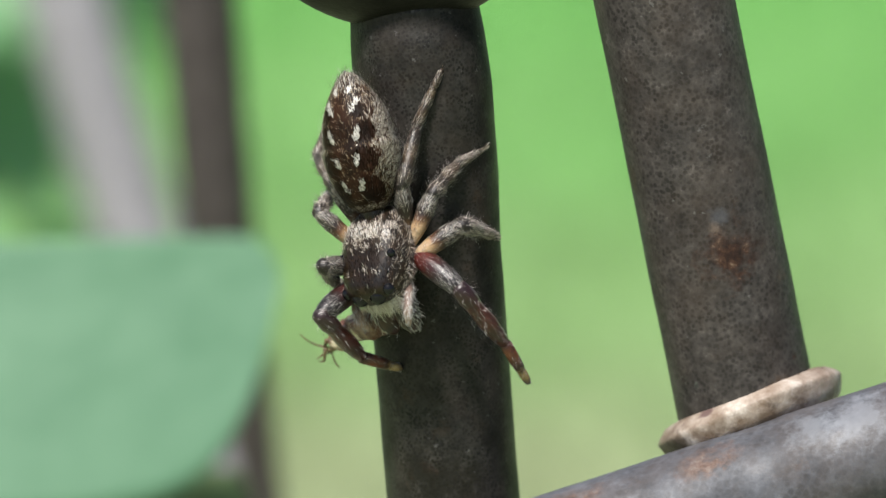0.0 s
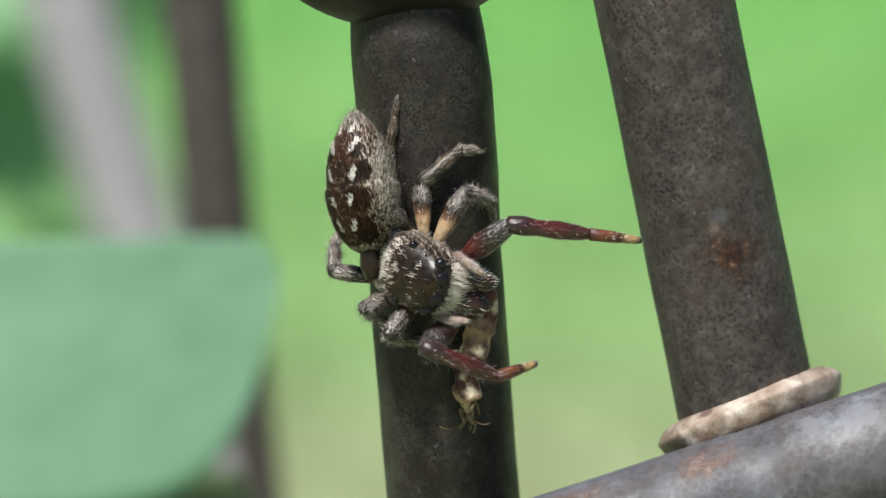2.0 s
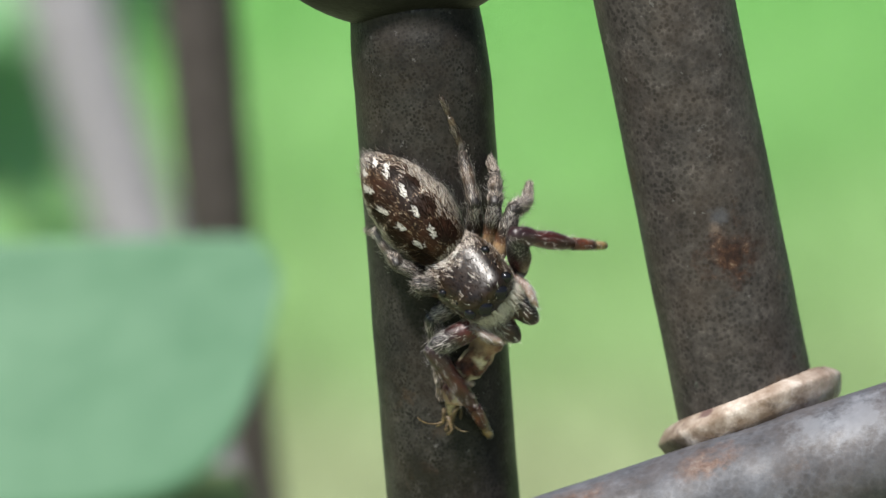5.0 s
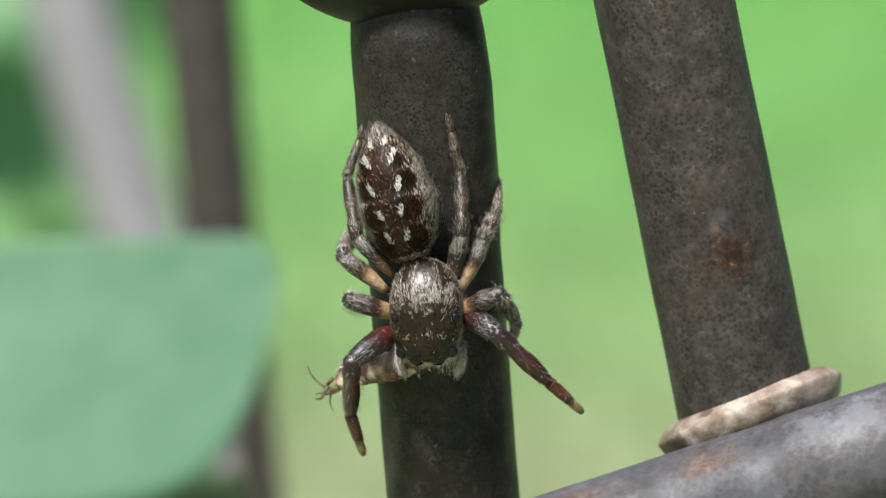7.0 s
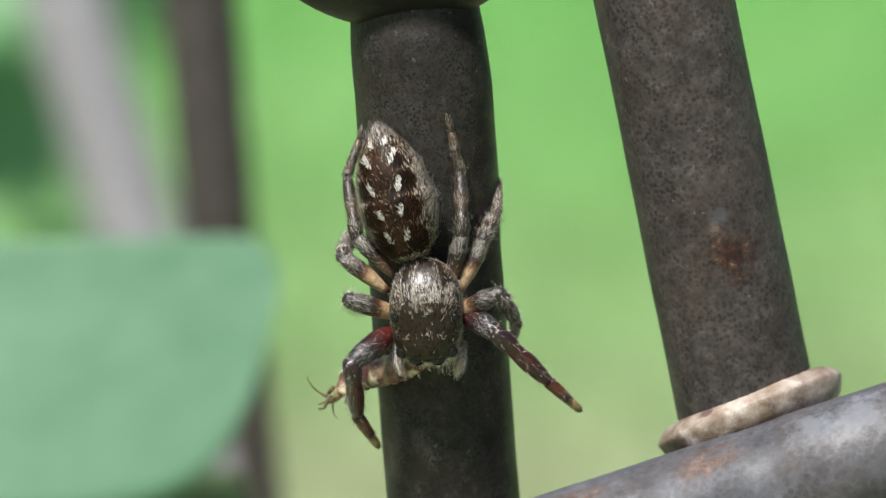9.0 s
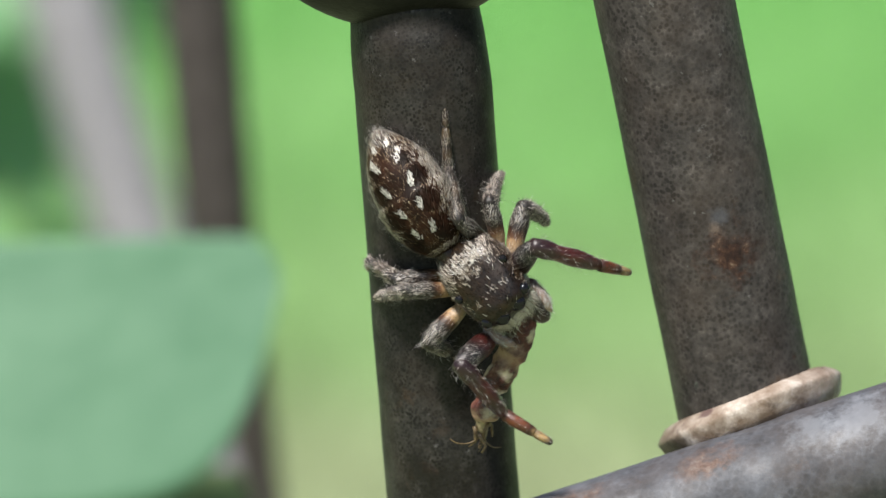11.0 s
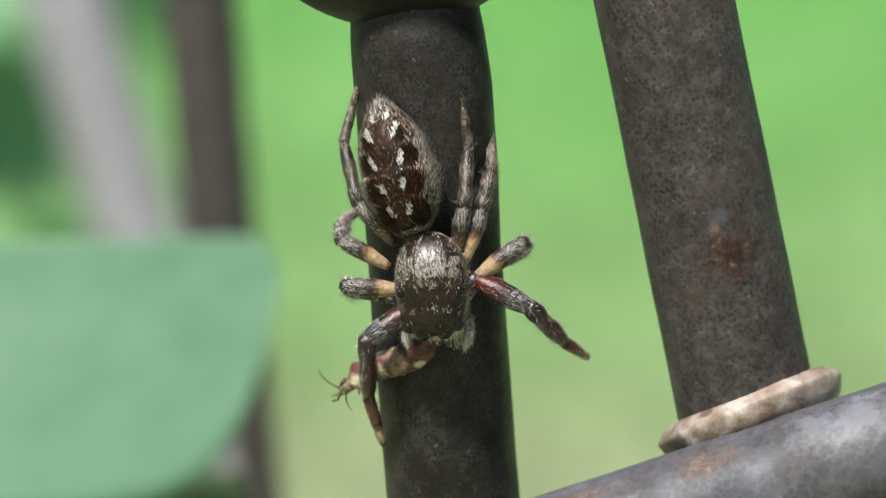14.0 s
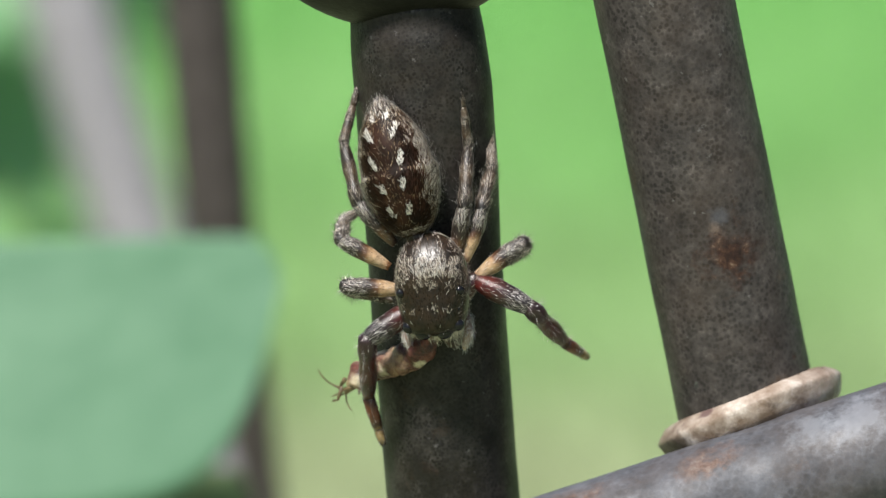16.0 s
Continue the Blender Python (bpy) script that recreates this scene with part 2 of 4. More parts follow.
PREY_PALE = chitin("cream_prey_patch", (0.12, 0.085, 0.04), (0.42, 0.34, 0.19), 0.5, 2600)
PREY_LEG = chitin("straw_prey_leg", (0.035, 0.022, 0.010), (0.16, 0.11, 0.05), 0.5)


# ---- mesh helpers ----
def part(name, verts, faces, mat, parent=None, label="", smooth=True):
    me = bpy.data.meshes.new(name)
    me.from_pydata([tuple(v) for v in verts], [], faces)
    me.validate()
    me.update()
    if smooth:
        me.shade_smooth()
    me.materials.append(mat)
    ob = new(name, me)
    if parent:
        ob.parent = parent
    if label:
        ob["label"] = label
    return ob


def thing(name, label, category, group="", kind="", m=None):
    ob = new(name)
    ob.empty_display_size = 0.003
    if m:
        ob.matrix_world = m
    return tagged(ob, label, category, group, kind)


def tube(rings, sides=20, wobble=0.0, freq=400.0, caps=True):
    """A round skin over rings of (centre, radius)."""
    verts, faces = [], []
    centres = [Vector(c) for c, _ in rings]
    ax0 = (centres[-1] - centres[0]).normalized()
    ref = Vector((0, 1, 0)) if abs(ax0.y) < 0.8 else Vector((1, 0, 0))
    for i, (c, r) in enumerate(rings):
        d = (centres[min(i + 1, len(rings) - 1)] - centres[max(i - 1, 0)]).normalized()
        a = (ref - d * ref.dot(d)).normalized()
        b = d.cross(a)
        for j in range(sides):
            t = 2 * math.pi * j / sides
            n = a * math.cos(t) + b * math.sin(t)
            p = centres[i] + n * r
            if wobble:
                p += n * wobble * noise.noise(p * freq)
            verts.append(p)
    for i in range(len(rings) - 1):
        for j in range(sides):
            k = (j + 1) % sides
            faces.append((i * sides + j, i * sides + k, (i + 1) * sides + k, (i + 1) * sides + j))
    if caps:
        faces.append(tuple(range(sides - 1, -1, -1)))
        faces.append(tuple(range((len(rings) - 1) * sides, len(rings) * sides)))
    return verts, faces


def blob(rx, ry, rz, shape=None, nu=28, nv=20, power=1.0):
    """An ellipsoid along x, in millimetres; shape(s) gives scale of width, of the top and of the belly, and lift, along s from -1 to 1; a power below 1 squares its section."""
    verts, faces = [], []
    for i in range(nu + 1):
        s = -math.cos(math.pi * i / nu)
        w, top, low, lift = shape(s) if shape else (1, 1, 1, 0)
        q = math.sqrt(max(0.0, 1 - s * s)) if not shape else 1.0
        for j in range(nv):
            t = 2 * math.pi * j / nv
            y, z = (math.copysign(abs(c) ** power, c) for c in (math.cos(t), math.sin(t)))
            verts.append(Vector((s * rx, y * ry * w * q, z * rz * (top if z > 0 else low) * q + lift)) * MM)
    for i in range(nu):
        for j in range(nv):
            k = (j + 1) % nv
            faces.append((i * nv + j, i * nv + k, (i + 1) * nv + k, (i + 1) * nv + j))
    faces.append(tuple(range(nv - 1, -1, -1)))
    faces.append(tuple(range(nu * nv, nu * nv + nv)))
    return verts, faces


def tufted(where, scale=2.4, thin=0.2, seed=0.0):
    """where(p), thinned out between clumps."""
    def share(p):
        n = noise.noise(Vector((p.x, p.y + seed, p.z)) * scale) + 0.6 * noise.noise(Vector((p.x + 7, p.y, p.z + seed)) * scale * 2.3)
        return where(p) * (1.0 if n > 0.02 else thin)
    return share


def fur(name, on, n, length, width, flow, lift, mat, parent=None, where=None, seed=1, droop=0.25, label="", spread=0.25):
    """Many tapered hairs rooted on a mesh; flow(p) gives the way they lie, lift how far they stand off, where(p) thins them out. Millimetres."""
    rng = random.Random(seed)
    me = on.data
    me.calc_loop_triangles()
    vs = [v.co.copy() for v in me.vertices]
    tris, acc, total = [], [], 0.0
    for t in me.loop_triangles:
        total += t.area
        tris.append(t)
        acc.append(total)

    verts, faces = [], []
    made = tries = 0
    while made < n and tries < n * 45:
        tries += 1
        t = tris[min(int(np.searchsorted(acc, rng.random() * total)), len(tris) - 1)]
        a, b = rng.random(), rng.random()
        if a + b > 1:
            a, b = 1 - a, 1 - b
        i, j, k = t.vertices
        p = vs[i] + (vs[j] - vs[i]) * a + (vs[k] - vs[i]) * b
        if where and rng.random() > where(p / MM):
            continue
        nn = t.normal
        f = Vector(flow(p / MM))
        f = f - nn * f.dot(nn)
        if f.length < 1e-6:
            f = nn.orthogonal()
        f.normalize()
        f = (f + Vector((rng.gauss(0, spread), rng.gauss(0, spread), rng.gauss(0, spread)))).normalized()
        d = (f * (1 - lift) + nn * lift * rng.uniform(0.6, 1.4)).normalized()
        le = length * MM * rng.uniform(0.55, 1.25)
        side = d.cross(nn)
        if side.length < 1e-4:
            side = d.orthogonal()
        side = side.normalized() * width * MM * 0.5
        root = p - nn * 0.01 * MM
        mid = root + d * le * 0.55
        tip = root + (d - nn * droop * lift + f * droop).normalized() * le
        o = len(verts)
        verts += [root - side, root + side, mid - side * 0.8, mid + side * 0.8, tip]
        faces += [(o, o + 1, o + 3, o + 2), (o + 2, o + 3, o + 4)]
        made += 1
    ob = part(name, verts, faces, mat, parent if parent else on, label, smooth=False)
    if parent and on.parent == parent:
        ob.matrix_local = on.matrix_local
    return ob


# ---- ground and distance ----
def build_ground():
    verts, faces = [], []
    n = 60
    for i in range(n + 1):
        for j in range(n + 1):
            x = -60 + 120 * i / n
            y = -60 + 120 * j / n
            z = 0.02 * noise.noise(Vector((x, y, 0)) * 0.3) if abs(x) + abs(y) > 3 else 0.0
            verts.append((x, y, z))
    for i in range(n):
        for j in range(n):
            o = i * (n + 1) + j
            faces.append((o, o + n + 1, o + n + 2, o + 1))
    tagged(part("ground", verts, faces, LAWN), "sunlit mown green lawn", "lawn", kind="structure")
    rng = random.Random(3)
    verts, faces = [], []
    for _ in range(52000):
        far, turn = 4.2 * rng.random() ** 0.6, rng.gauss(0, 0.75)
        x, y = far * math.sin(turn), 0.55 + far * math.cos(turn)
        h, a = rng.uniform(0.02, 0.05), rng.uniform(0, 6.28)
        s = Vector((math.cos(a), math.sin(a), 0)) * 0.0022
        lean = Vector((rng.gauss(0, 0.4), rng.gauss(0, 0.4), 1)).normalized() * h
        p = Vector((x, y, -0.01))
        o = len(verts)
        verts += [p - s, p + s, p + lean * 0.6 + s * 0.8, p + lean * 0.6 - s * 0.8, p + lean + Vector((lean.x, lean.y, 0)) * 0.5]
        faces += [(o, o + 1, o + 2, o + 3), (o + 3, o + 2, o + 4)]
    tagged(part("grass", verts, faces, BLADE, smooth=False), "short green grass blades on the lawn", "grass", kind="stuff")


build_ground()


# ---- the welded metal frame ----
def rod_rings(a, b, radius, steps, bend=0.0):
    a, b = Vector(a), Vector(b)
    return [(a.lerp(b, i / steps) + Vector((bend * math.sin(math.pi * i / steps), 0, 0)), radius) for i in range(steps + 1)]


def down_to_ground(top, low):
    """The foot of the line through two places, on the ground."""
    top, low = Vector(top), Vector(low)
    return top + (low - top) * ((top.z + 0.002) / (top.z - low.z))


def build_frame():
    fr = thing("metal_garden_frame", "weathered grey metal garden frame of welded round rods", "garden frame", m=Matrix.Translation((P(0.36, -10, -2).x, P(0, -10, -2).y, 0)))
    off = fr.matrix_world.inverted()
    tilt = math.tan(PITCH)

    def at(u, v, w=0.0):
        return off @ P(u, v, w + v * tilt)

    rod = painted_metal("weathered_grey_paint", (0.0120, 0.0113, 0.0099), (0.0315, 0.0295, 0.0262), 0.3, 0.95, 0.5, pit_size=8200, pit_soft=0.24, brown=0.15, fleck=0.3,
                        stains=((at(-0.6, -9.2, 3.2), 0.0007), (at(1.0, -10.2, 3.2), 0.0007)),
                        scuffs_and_shading=((at(-1.0, -9.0, 2.7), 0.0013, (0.005, 0.0046, 0.0026)), (at(0.2, -9.5, 2.7), 0.0015, (0.006, 0.005, 0.003)), (at(1.2, -9.1, 2.6), 0.0009, (0.006, 0.005, 0.003)), (at(1.9, -7.6, 2.2), 0.0005, (0.006, 0.005, 0.004))))
    # upright rod with a crimped shoulder under the knob
    top, low = at(-1.13, 10.0), at(0.40, -10.0)
    foot = down_to_ground(fr.matrix_world @ top, fr.matrix_world @ low)
    foot = off @ foot
    rings = [(foot.lerp(low, i / 20), 2.70 * MM) for i in range(20)]
    for i in range(81):
        s = i / 80
        c = low.lerp(top, s)
        v = -10 + 20 * s
        k = max(0.0, min(1.0, v / 3))
        r = 2.70 + 0.06 * k
        c = c + Vector((0.07 * k * MM, 0, 0))
        if v > 6.4:
            q = (v - 6.4) / 3.4
            r = 2.76 - 0.24 * q * q
            c = c + Vector((-0.14 * q * MM, 0, 0))
        rings.append((c, r * MM))
    vs, fs = tube(rings, 40, 0.035 * MM, 420)
    for p in vs:
        # pressed flat where it meets the knob
        q = max(0.0, min(1.0, (p.z - at(0, 8.55).z) / (0.75 * MM)))
        p.y = top.y + (p.y - top.y) * (1 - 0.04 * q * q * (3 - 2 * q))
    part("upright_rod", vs, fs, rod, fr, "speckled dark grey rod, crimped at its top")
    # round knob on top of it
    vs, fs = blob(6.85, 4.1, 6.85, nu=40, nv=48)
    kn = part("ball_knob", vs, fs, KNOB, fr, "smooth olive-black metal ball")
    kn.matrix_local = Matrix.Translation(at(-1.93, 15.5, 0.3))
    slant = painted_metal("weathered_brown_grey_paint", (0.036, 0.0318, 0.0295), (0.066, 0.0585, 0.0545), 0.55, 0.6, pit_size=5600, pit_soft=0.22, brown=0.22, fleck=0.35,
                          scuffs_and_shading=((at(10.95, 1.35, 2.1), 0.0005, (0.070, 0.073, 0.084)), (at(10.75, 0.75, 2.1), 0.0004, (0.16, 0.12, 0.095)), (at(9.1, -1.1, 1.9), 0.0002, (0.4, 0.4, 0.38)), (at(9.9, -5.6, 1.8), 0.0003, (0.25, 0.3, 0.26)), (at(9.4, -6.1, 1.6), 0.0004, (0.12, 0.16, 0.14))),
                          stains=((at(11.4, -0.25, 2.0), 0.0015), (at(9.9, 3.8, 2.1), 0.00022), (at(7.5, 6.7, 1.8), 0.00022), (at(14.2, -4.3, 1.2), 0.00022), (at(14.35, -5.2, 1.0), 0.0004)))
    # slanted rod, standing on the cross bar
    a, b = at(12.56, -7.4, -0.6), at(6.45, 21.0, -0.6)
    part("slanted_rod", *tube([(c, (2.86 - 0.08 * min(1.0, i / 25)) * MM) for i, (c, r) in enumerate(rod_rings(a, b, 1.0, 50))], 40, 0.03 * MM, 380), slant, fr, "speckled brown-grey rod with rust spots")
    # two dark patches paint the bar's lower shade, two pale ones its bluish highlight
    worn = painted_metal("worn_blue_grey_paint", (0.054, 0.056, 0.064), (0.112, 0.116, 0.131), 0.6, 0.32, rough=0.55, mottle=0.5, pit_size=3800, pit_soft=0.3, brown=0.4, fleck=0.15, crust=0.6,
                         scuffs_and_shading=((at(18.2, -9.4, 5.0), 0.0016, (0.035, 0.036, 0.040)), (at(16.6, -9.9, 5.0), 0.0012, (0.04, 0.04, 0.044)), (at(16.5, -6.6, 4.4), 0.0016, (0.20, 0.21, 0.235)), (at(14.6, -7.1, 4.4), 0.0012, (0.17, 0.18, 0.20))),
                         scab=((0.36, (0.06, 0.036, 0.026)), (0.50, (0.13, 0.075, 0.052)), (0.62, (0.17, 0.12, 0.095)), (0.72, (0.20, 0.18, 0.165))),
                         stains=((at(10.0, -8.2, 4.6), 0.0013), (at(10.9, -7.8, 4.5), 0.0011), (at(5.2, -9.7, 4.3), 0.0013)))
    # cross bar
    a, b = at(0.2, -14.0, 2.9), at(39.6, -0.8, 2.9)
    part("cross_bar", *tube(rod_rings(a, b, 2.70 * MM, 60), 40, 0.05 * MM, 300), worn, fr, "worn blue-grey painted cross bar")
    # collar between the slanted rod and the bar
    # brown along the lower side: grime together with painted shade below the lit bevel
    grimy_shade = (0.12, 0.075, 0.045)
    cream = chipped((at(9.4, -8.0, 1.5), 0.0010, (0.07, 0.042, 0.026)), (at(10.6, -7.75, 2.6), 0.0008, grimy_shade), (at(11.9, -7.25, 3.0), 0.0007, grimy_shade), (at(13.1, -6.75, 3.0), 0.0008, grimy_shade),
                    (at(14.5, -6.05, 2.6), 0.0008, grimy_shade), (at(13.3, -6.25, 3.0), 0.0005, (0.03, 0.016, 0.013)), (at(15.5, -5.6, 2.0), 0.0006, grimy_shade))
    rings = []
    n = Vector((-0.37, 0.925, -0.30)).normalized()
    c0 = Vector((12.45, -6.64, -1.0))
    for h, r in ((-1.15, 3.0), (-0.85, 3.5), (-0.62, 3.70), (-0.35, 3.83), (-0.1, 3.93), (0.04, 3.97), (0.13, 3.96), (0.22, 3.90), (0.34, 3.77), (0.52, 3.54), (0.60, 3.42), (0.67, 3.15), (0.72, 2.6)):
        c = c0 + n * h
        rings.append((at(c.x, c.y, c.z), r * MM))
    part("weld_collar", *tube(rings, 72, 0.20 * MM, 420), cream, fr, "flat collar with chipped cream paint")
    return fr


build_frame()


def build_post(name, label, mat, w, *marks):
    """A round post behind the frame that stands on the ground; marks from the top down: u, v, radius."""
    tilt = math.tan(PITCH)
    line = [(P(u, v, w + v * tilt), r) for u, v, r in marks]
    foot = down_to_ground(line[-2][0], line[-1][0])
    ob = thing(name, label, "post", m=Matrix.Translation(foot))
    rings = [(Vector(), marks[-1][2] * MM)]
    for (a, ra), (b, rb) in reversed(list(zip(line, line[1:]))):
        rings += [(b.lerp(a, i / 12) - foot, (rb + (ra - rb) * i / 12) * MM) for i in range(12)]
    rings.append((line[0][0] - foot, marks[0][2] * MM))
    part("shaft", *tube(rings, 24, 0.05 * MM, 200), mat, ob)
    r = marks[0][2]
    vs, fs = blob(r * 1.1, r * 1.1, r * 0.8, nu=12, nv=16)
    cap = part("cap", vs, fs, mat, ob)
    cap.matrix_local = Matrix.Translation(line[0][0] - foot)


build_post("metal_post", "dark brown-grey round metal post behind the frame", POST_DARK, -115,
           (-16.8, 30.0, 2.45), (-15.7, 16.2, 2.45), (-14.7, 3.0, 2.4), (-13.4, -6.5, 1.9), (-12.0, -15.8, 1.3))
build_post("pale_metal_post", "pale grey round metal post, leaning", POST_PALE, -260, (-42.9, 46.9, 4.2), (-36.1, 24.1, 4.2), (-22.2, -24.1, 4.2))


# ---- plants ----
def leaf_mesh(length, up, low, curl, thick=0.25, nx=60, ny=22):
    """A broad blunt leaf along x from its stalk, in millimetres, with a top and an under side; up and low are its halves."""
    grid = []
    for i in range(nx + 1):
        s = 1 - (1 - i / nx) ** 2
        dx, stalk = (1 - s) * length, min(1.0, s / 0.25) ** 0.6
        for j in range(ny + 1):
            q = -1 + 2 * j / ny
            y = q * stalk * (up * (1 - math.exp(-dx / 0.5)) if q > 0 else low * (1 - math.exp(-dx / 2.7)))
            z = curl * (s - 0.4) ** 2 * 8 + 0.02 * abs(y) - 0.02 * math.cos(s * 26 - abs(q) * 6) * (1 - abs(q))
            grid.append(Vector((s * length, y, z)))
    verts = [g * MM for g in grid] + [(g - Vector((0, 0, thick))) * MM for g in grid]
    n, faces = len(grid), []
    for i in range(nx):
        for j in range(ny):
            o = i * (ny + 1) + j
            q = (o, o + ny + 1, o + ny + 2, o + 1)
            faces += [q, tuple(n + k for k in reversed(q))]
    rim = [i * (ny + 1) for i in range(nx + 1)] + [nx * (ny + 1) + j for j in range(1, ny + 1)]
    rim += [i * (ny + 1) + ny for i in range(nx - 1, -1, -1)] + [j for j in range(ny - 1, 0, -1)]
    for a, b in zip(rim, rim[1:] + rim[:1]):
        faces.append((b, a, n + a, n + b))
    return verts, faces


def build_plant():
    base = P(-50, -65, -70)
    base.z = 0
    ob = thing("broad_leaved_plant", "plant with a large pale green leaf beside the posts", "plant", m=Matrix.Translation(base))
    top = P(-40.37, -2.93, -70.3) - base
    part("stem", *tube(rod_rings(Vector(), top, 1.3 * MM, 30, 4 * MM), 14, 0.1 * MM, 100), STEM, ob)
    vs, fs = leaf_mesh(31.36, 2.71, 13.02, -0.3)
    lf = part("leaf", vs, fs, LEAF, ob, "broad pale green leaf")
    lf.matrix_local = Matrix.Translation(-base) @ BASE @ pose(-40.37 * MM, -2.82 * MM, -70 * MM, -10, 2, 2)
    # small leaf under the big one; the dark stem green stands in for its shade
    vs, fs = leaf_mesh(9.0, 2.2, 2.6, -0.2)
    small = part("leaf", vs, fs, STEM, ob, "small leaf, its shade put into a dark green colour")
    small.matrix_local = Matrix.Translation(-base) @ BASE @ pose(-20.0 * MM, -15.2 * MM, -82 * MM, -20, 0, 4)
    ribs = [((0.2 * MM, 0, -0.6 * MM), 0.28 * MM), ((14 * MM, 0, -0.5 * MM), 0.2 * MM), ((26 * MM, 0, -0.9 * MM), 0.08 * MM)]
    part("midrib", *tube(ribs, 8), VEIN, lf)


build_plant()


def build_shrub(u, v, w, seed, count, spread, size, stray=1.0):
    """A leafy shrub: stem, twigs and many folded leaves."""
    rng = random.Random(seed)
    foot = P(u, v, w)
    mid = foot.copy()
    foot.z = 0
    ob = thing("shrub", "leafy green shrub behind the posts", "shrub", m=Matrix.Translation(foot))
    part("stem", *tube([(Vector(), 5 * MM), ((mid - foot) * 0.7, 3.5 * MM), (mid - foot + Vector((0, 0, spread * 0.6)), 1.5 * MM)], 10), STEM, ob)
    verts, faces = [], []
    for _ in range(count):
        c = mid - foot + Vector((rng.gauss(0, spread * 0.5), rng.gauss(0, spread * 0.4), rng.gauss(0, spread * stray)))
        m = Matrix.Translation(c) @ Euler((rng.uniform(-1.2, 1.2), rng.uniform(-1, 1), rng.uniform(0, 6.28))).to_matrix().to_4x4()
        le = size * rng.uniform(0.6, 1.2)
        o = len(verts)
        for k in range(6):
            s = k / 5
            h = le * 0.28 * math.sin(math.pi * min(1, s ** 0.8)) + 0.0002
            for q, dz in ((-h, 0.25 * h), (0, 0), (h, 0.25 * h)):
                verts.append(m @ Vector((s * le, q, dz - 0.2 * le * s * s)))
        for k in range(5):
            for q in range(2):
                i = o + k * 3 + q
                faces.append((i, i + 3, i + 4, i + 1))
    part("crown", verts, faces, SHRUB, ob)
    return ob


build_shrub(-127, 44, -560, 5, 420, 0.064, 0.045)


# ---- the jumping spider ----
def build_spider():
    sp = thing("jumping_spider", "hairy brown jumping spider with white marks, clinging to a rod", "spider")

    def front(s):
        # carapace: square raised head that narrows to the face, rounded sloping back
        if s > 0:
            w = (1 - 0.24 * s ** 1.4) * (1 - s ** 10) ** 0.5
            t = (1 - s ** 10) ** 0.5
        else:
            w = (1 - abs(s) ** 4) ** 0.5 * (1 - 0.24 * abs(s) ** 1.4)
            t = 1 if s > -0.15 else max(0.0, 1 - ((-s - 0.15) / 0.85) ** 1.7) ** 0.7
        return max(w, 0.001), max(t, 0.001), max(w * 0.9, 0.001), 0

    vs, fs = blob(2.05, 1.47, 1.12, front, 44, 36, 0.74)
    pro = part("cephalothorax", vs, fs, CARAPACE, sp, "dark brown carapace with a sandy band of hair")
    back = lambda p: (-1, 0, -0.1)

    def zone(p):
        # bare head plate, sandy band behind it, dark sloping back, sides, pale lower margin
        edge = 0.12 * math.sin(p.y * 9) + 0.08 * math.sin(p.y * 23 + 1)
        if p.z < -0.12:
            return "under"
        if p.z < 0.14:
            return "margin"
        if p.x > 0.06 + edge and abs(p.y) < 1.05 and p.z > 0.45:
            return "head"
        if -1.05 + edge < p.x <= 0.04 + edge and p.z > 0.30 and abs(p.y) < 1.30:
            return "band"
        return "back" if p.x <= -0.95 else "side"

    def on(**share):
        return lambda p: share.get(zone(p), 0.0)

    def lines(p):
        # two pale lines that run down the dark back, and its pale rim
        if zone(p) != "back":
            return 0.0
        return 1.0 if abs(abs(p.y) - 0.42 - 0.35 * (p.x + 1.6)) < 0.11 or abs(p.y) > 0.80 + 0.3 * (p.x + 1.6) else 0.015

    band = lambda p: on(band=1.0)(p) * (1.0 if p.x < -0.35 else 0.6)
    fur("carapace_hair", pro, 2800, 0.21, 0.013, back, 0.18, FUR_BROWN, where=tufted(on(back=1.0, side=1.0, band=0.5, under=0.4, head=0.35), 3.0, 0.25), seed=2, spread=0.5)
    fur("sandy_band_hair", pro, 2000, 0.21, 0.014, back, 0.22, FUR_SAND, where=tufted(band, 4.0, 0.12, 2.0), seed=3, spread=0.55)
    fur("band_white_hair", pro, 320, 0.24, 0.015, back, 0.25, FUR_WHITE, where=lambda p: on(band=1.0)(p) if math.hypot(p.x + 0.70, p.y * 0.6) < 0.42 else 0.02, seed=13, spread=0.35)
    fur("back_pale_hair", pro, 420, 0.20, 0.012, back, 0.22, FUR_SAND, where=lines, seed=14, spread=0.35)
    fur("side_pale_hair", pro, 620, 0.19, 0.012, back, 0.22, FUR_SAND, where=tufted(on(side=1.0), 4.0, 0.15, 5.0), seed=15, spread=0.4)
    fur("margin_hair", pro, 800, 0.20, 0.015, back, 0.15, FUR_PALE, where=on(margin=1.0), seed=5, spread=0.25)
    fur("head_dark_hair", pro, 1100, 0.18, 0.013, back, 0.25, FUR_DARK, where=on(head=1.0, back=0.8), seed=4, spread=0.5)
    tuft = lambda p: 1.0 if zone(p) == "head" and abs(p.x - 0.95) < 0.14 and math.sin(abs(p.y) * 11 - 0.6) > 0.1 else (0.5 if zone(p) == "head" and p.x > 1.9 else 0.004 * (zone(p) == "head"))
    fur("head_pale_hair", pro, 150, 0.19, 0.014, back, 0.32, FUR_SAND, where=tuft, seed=8, spread=0.4)
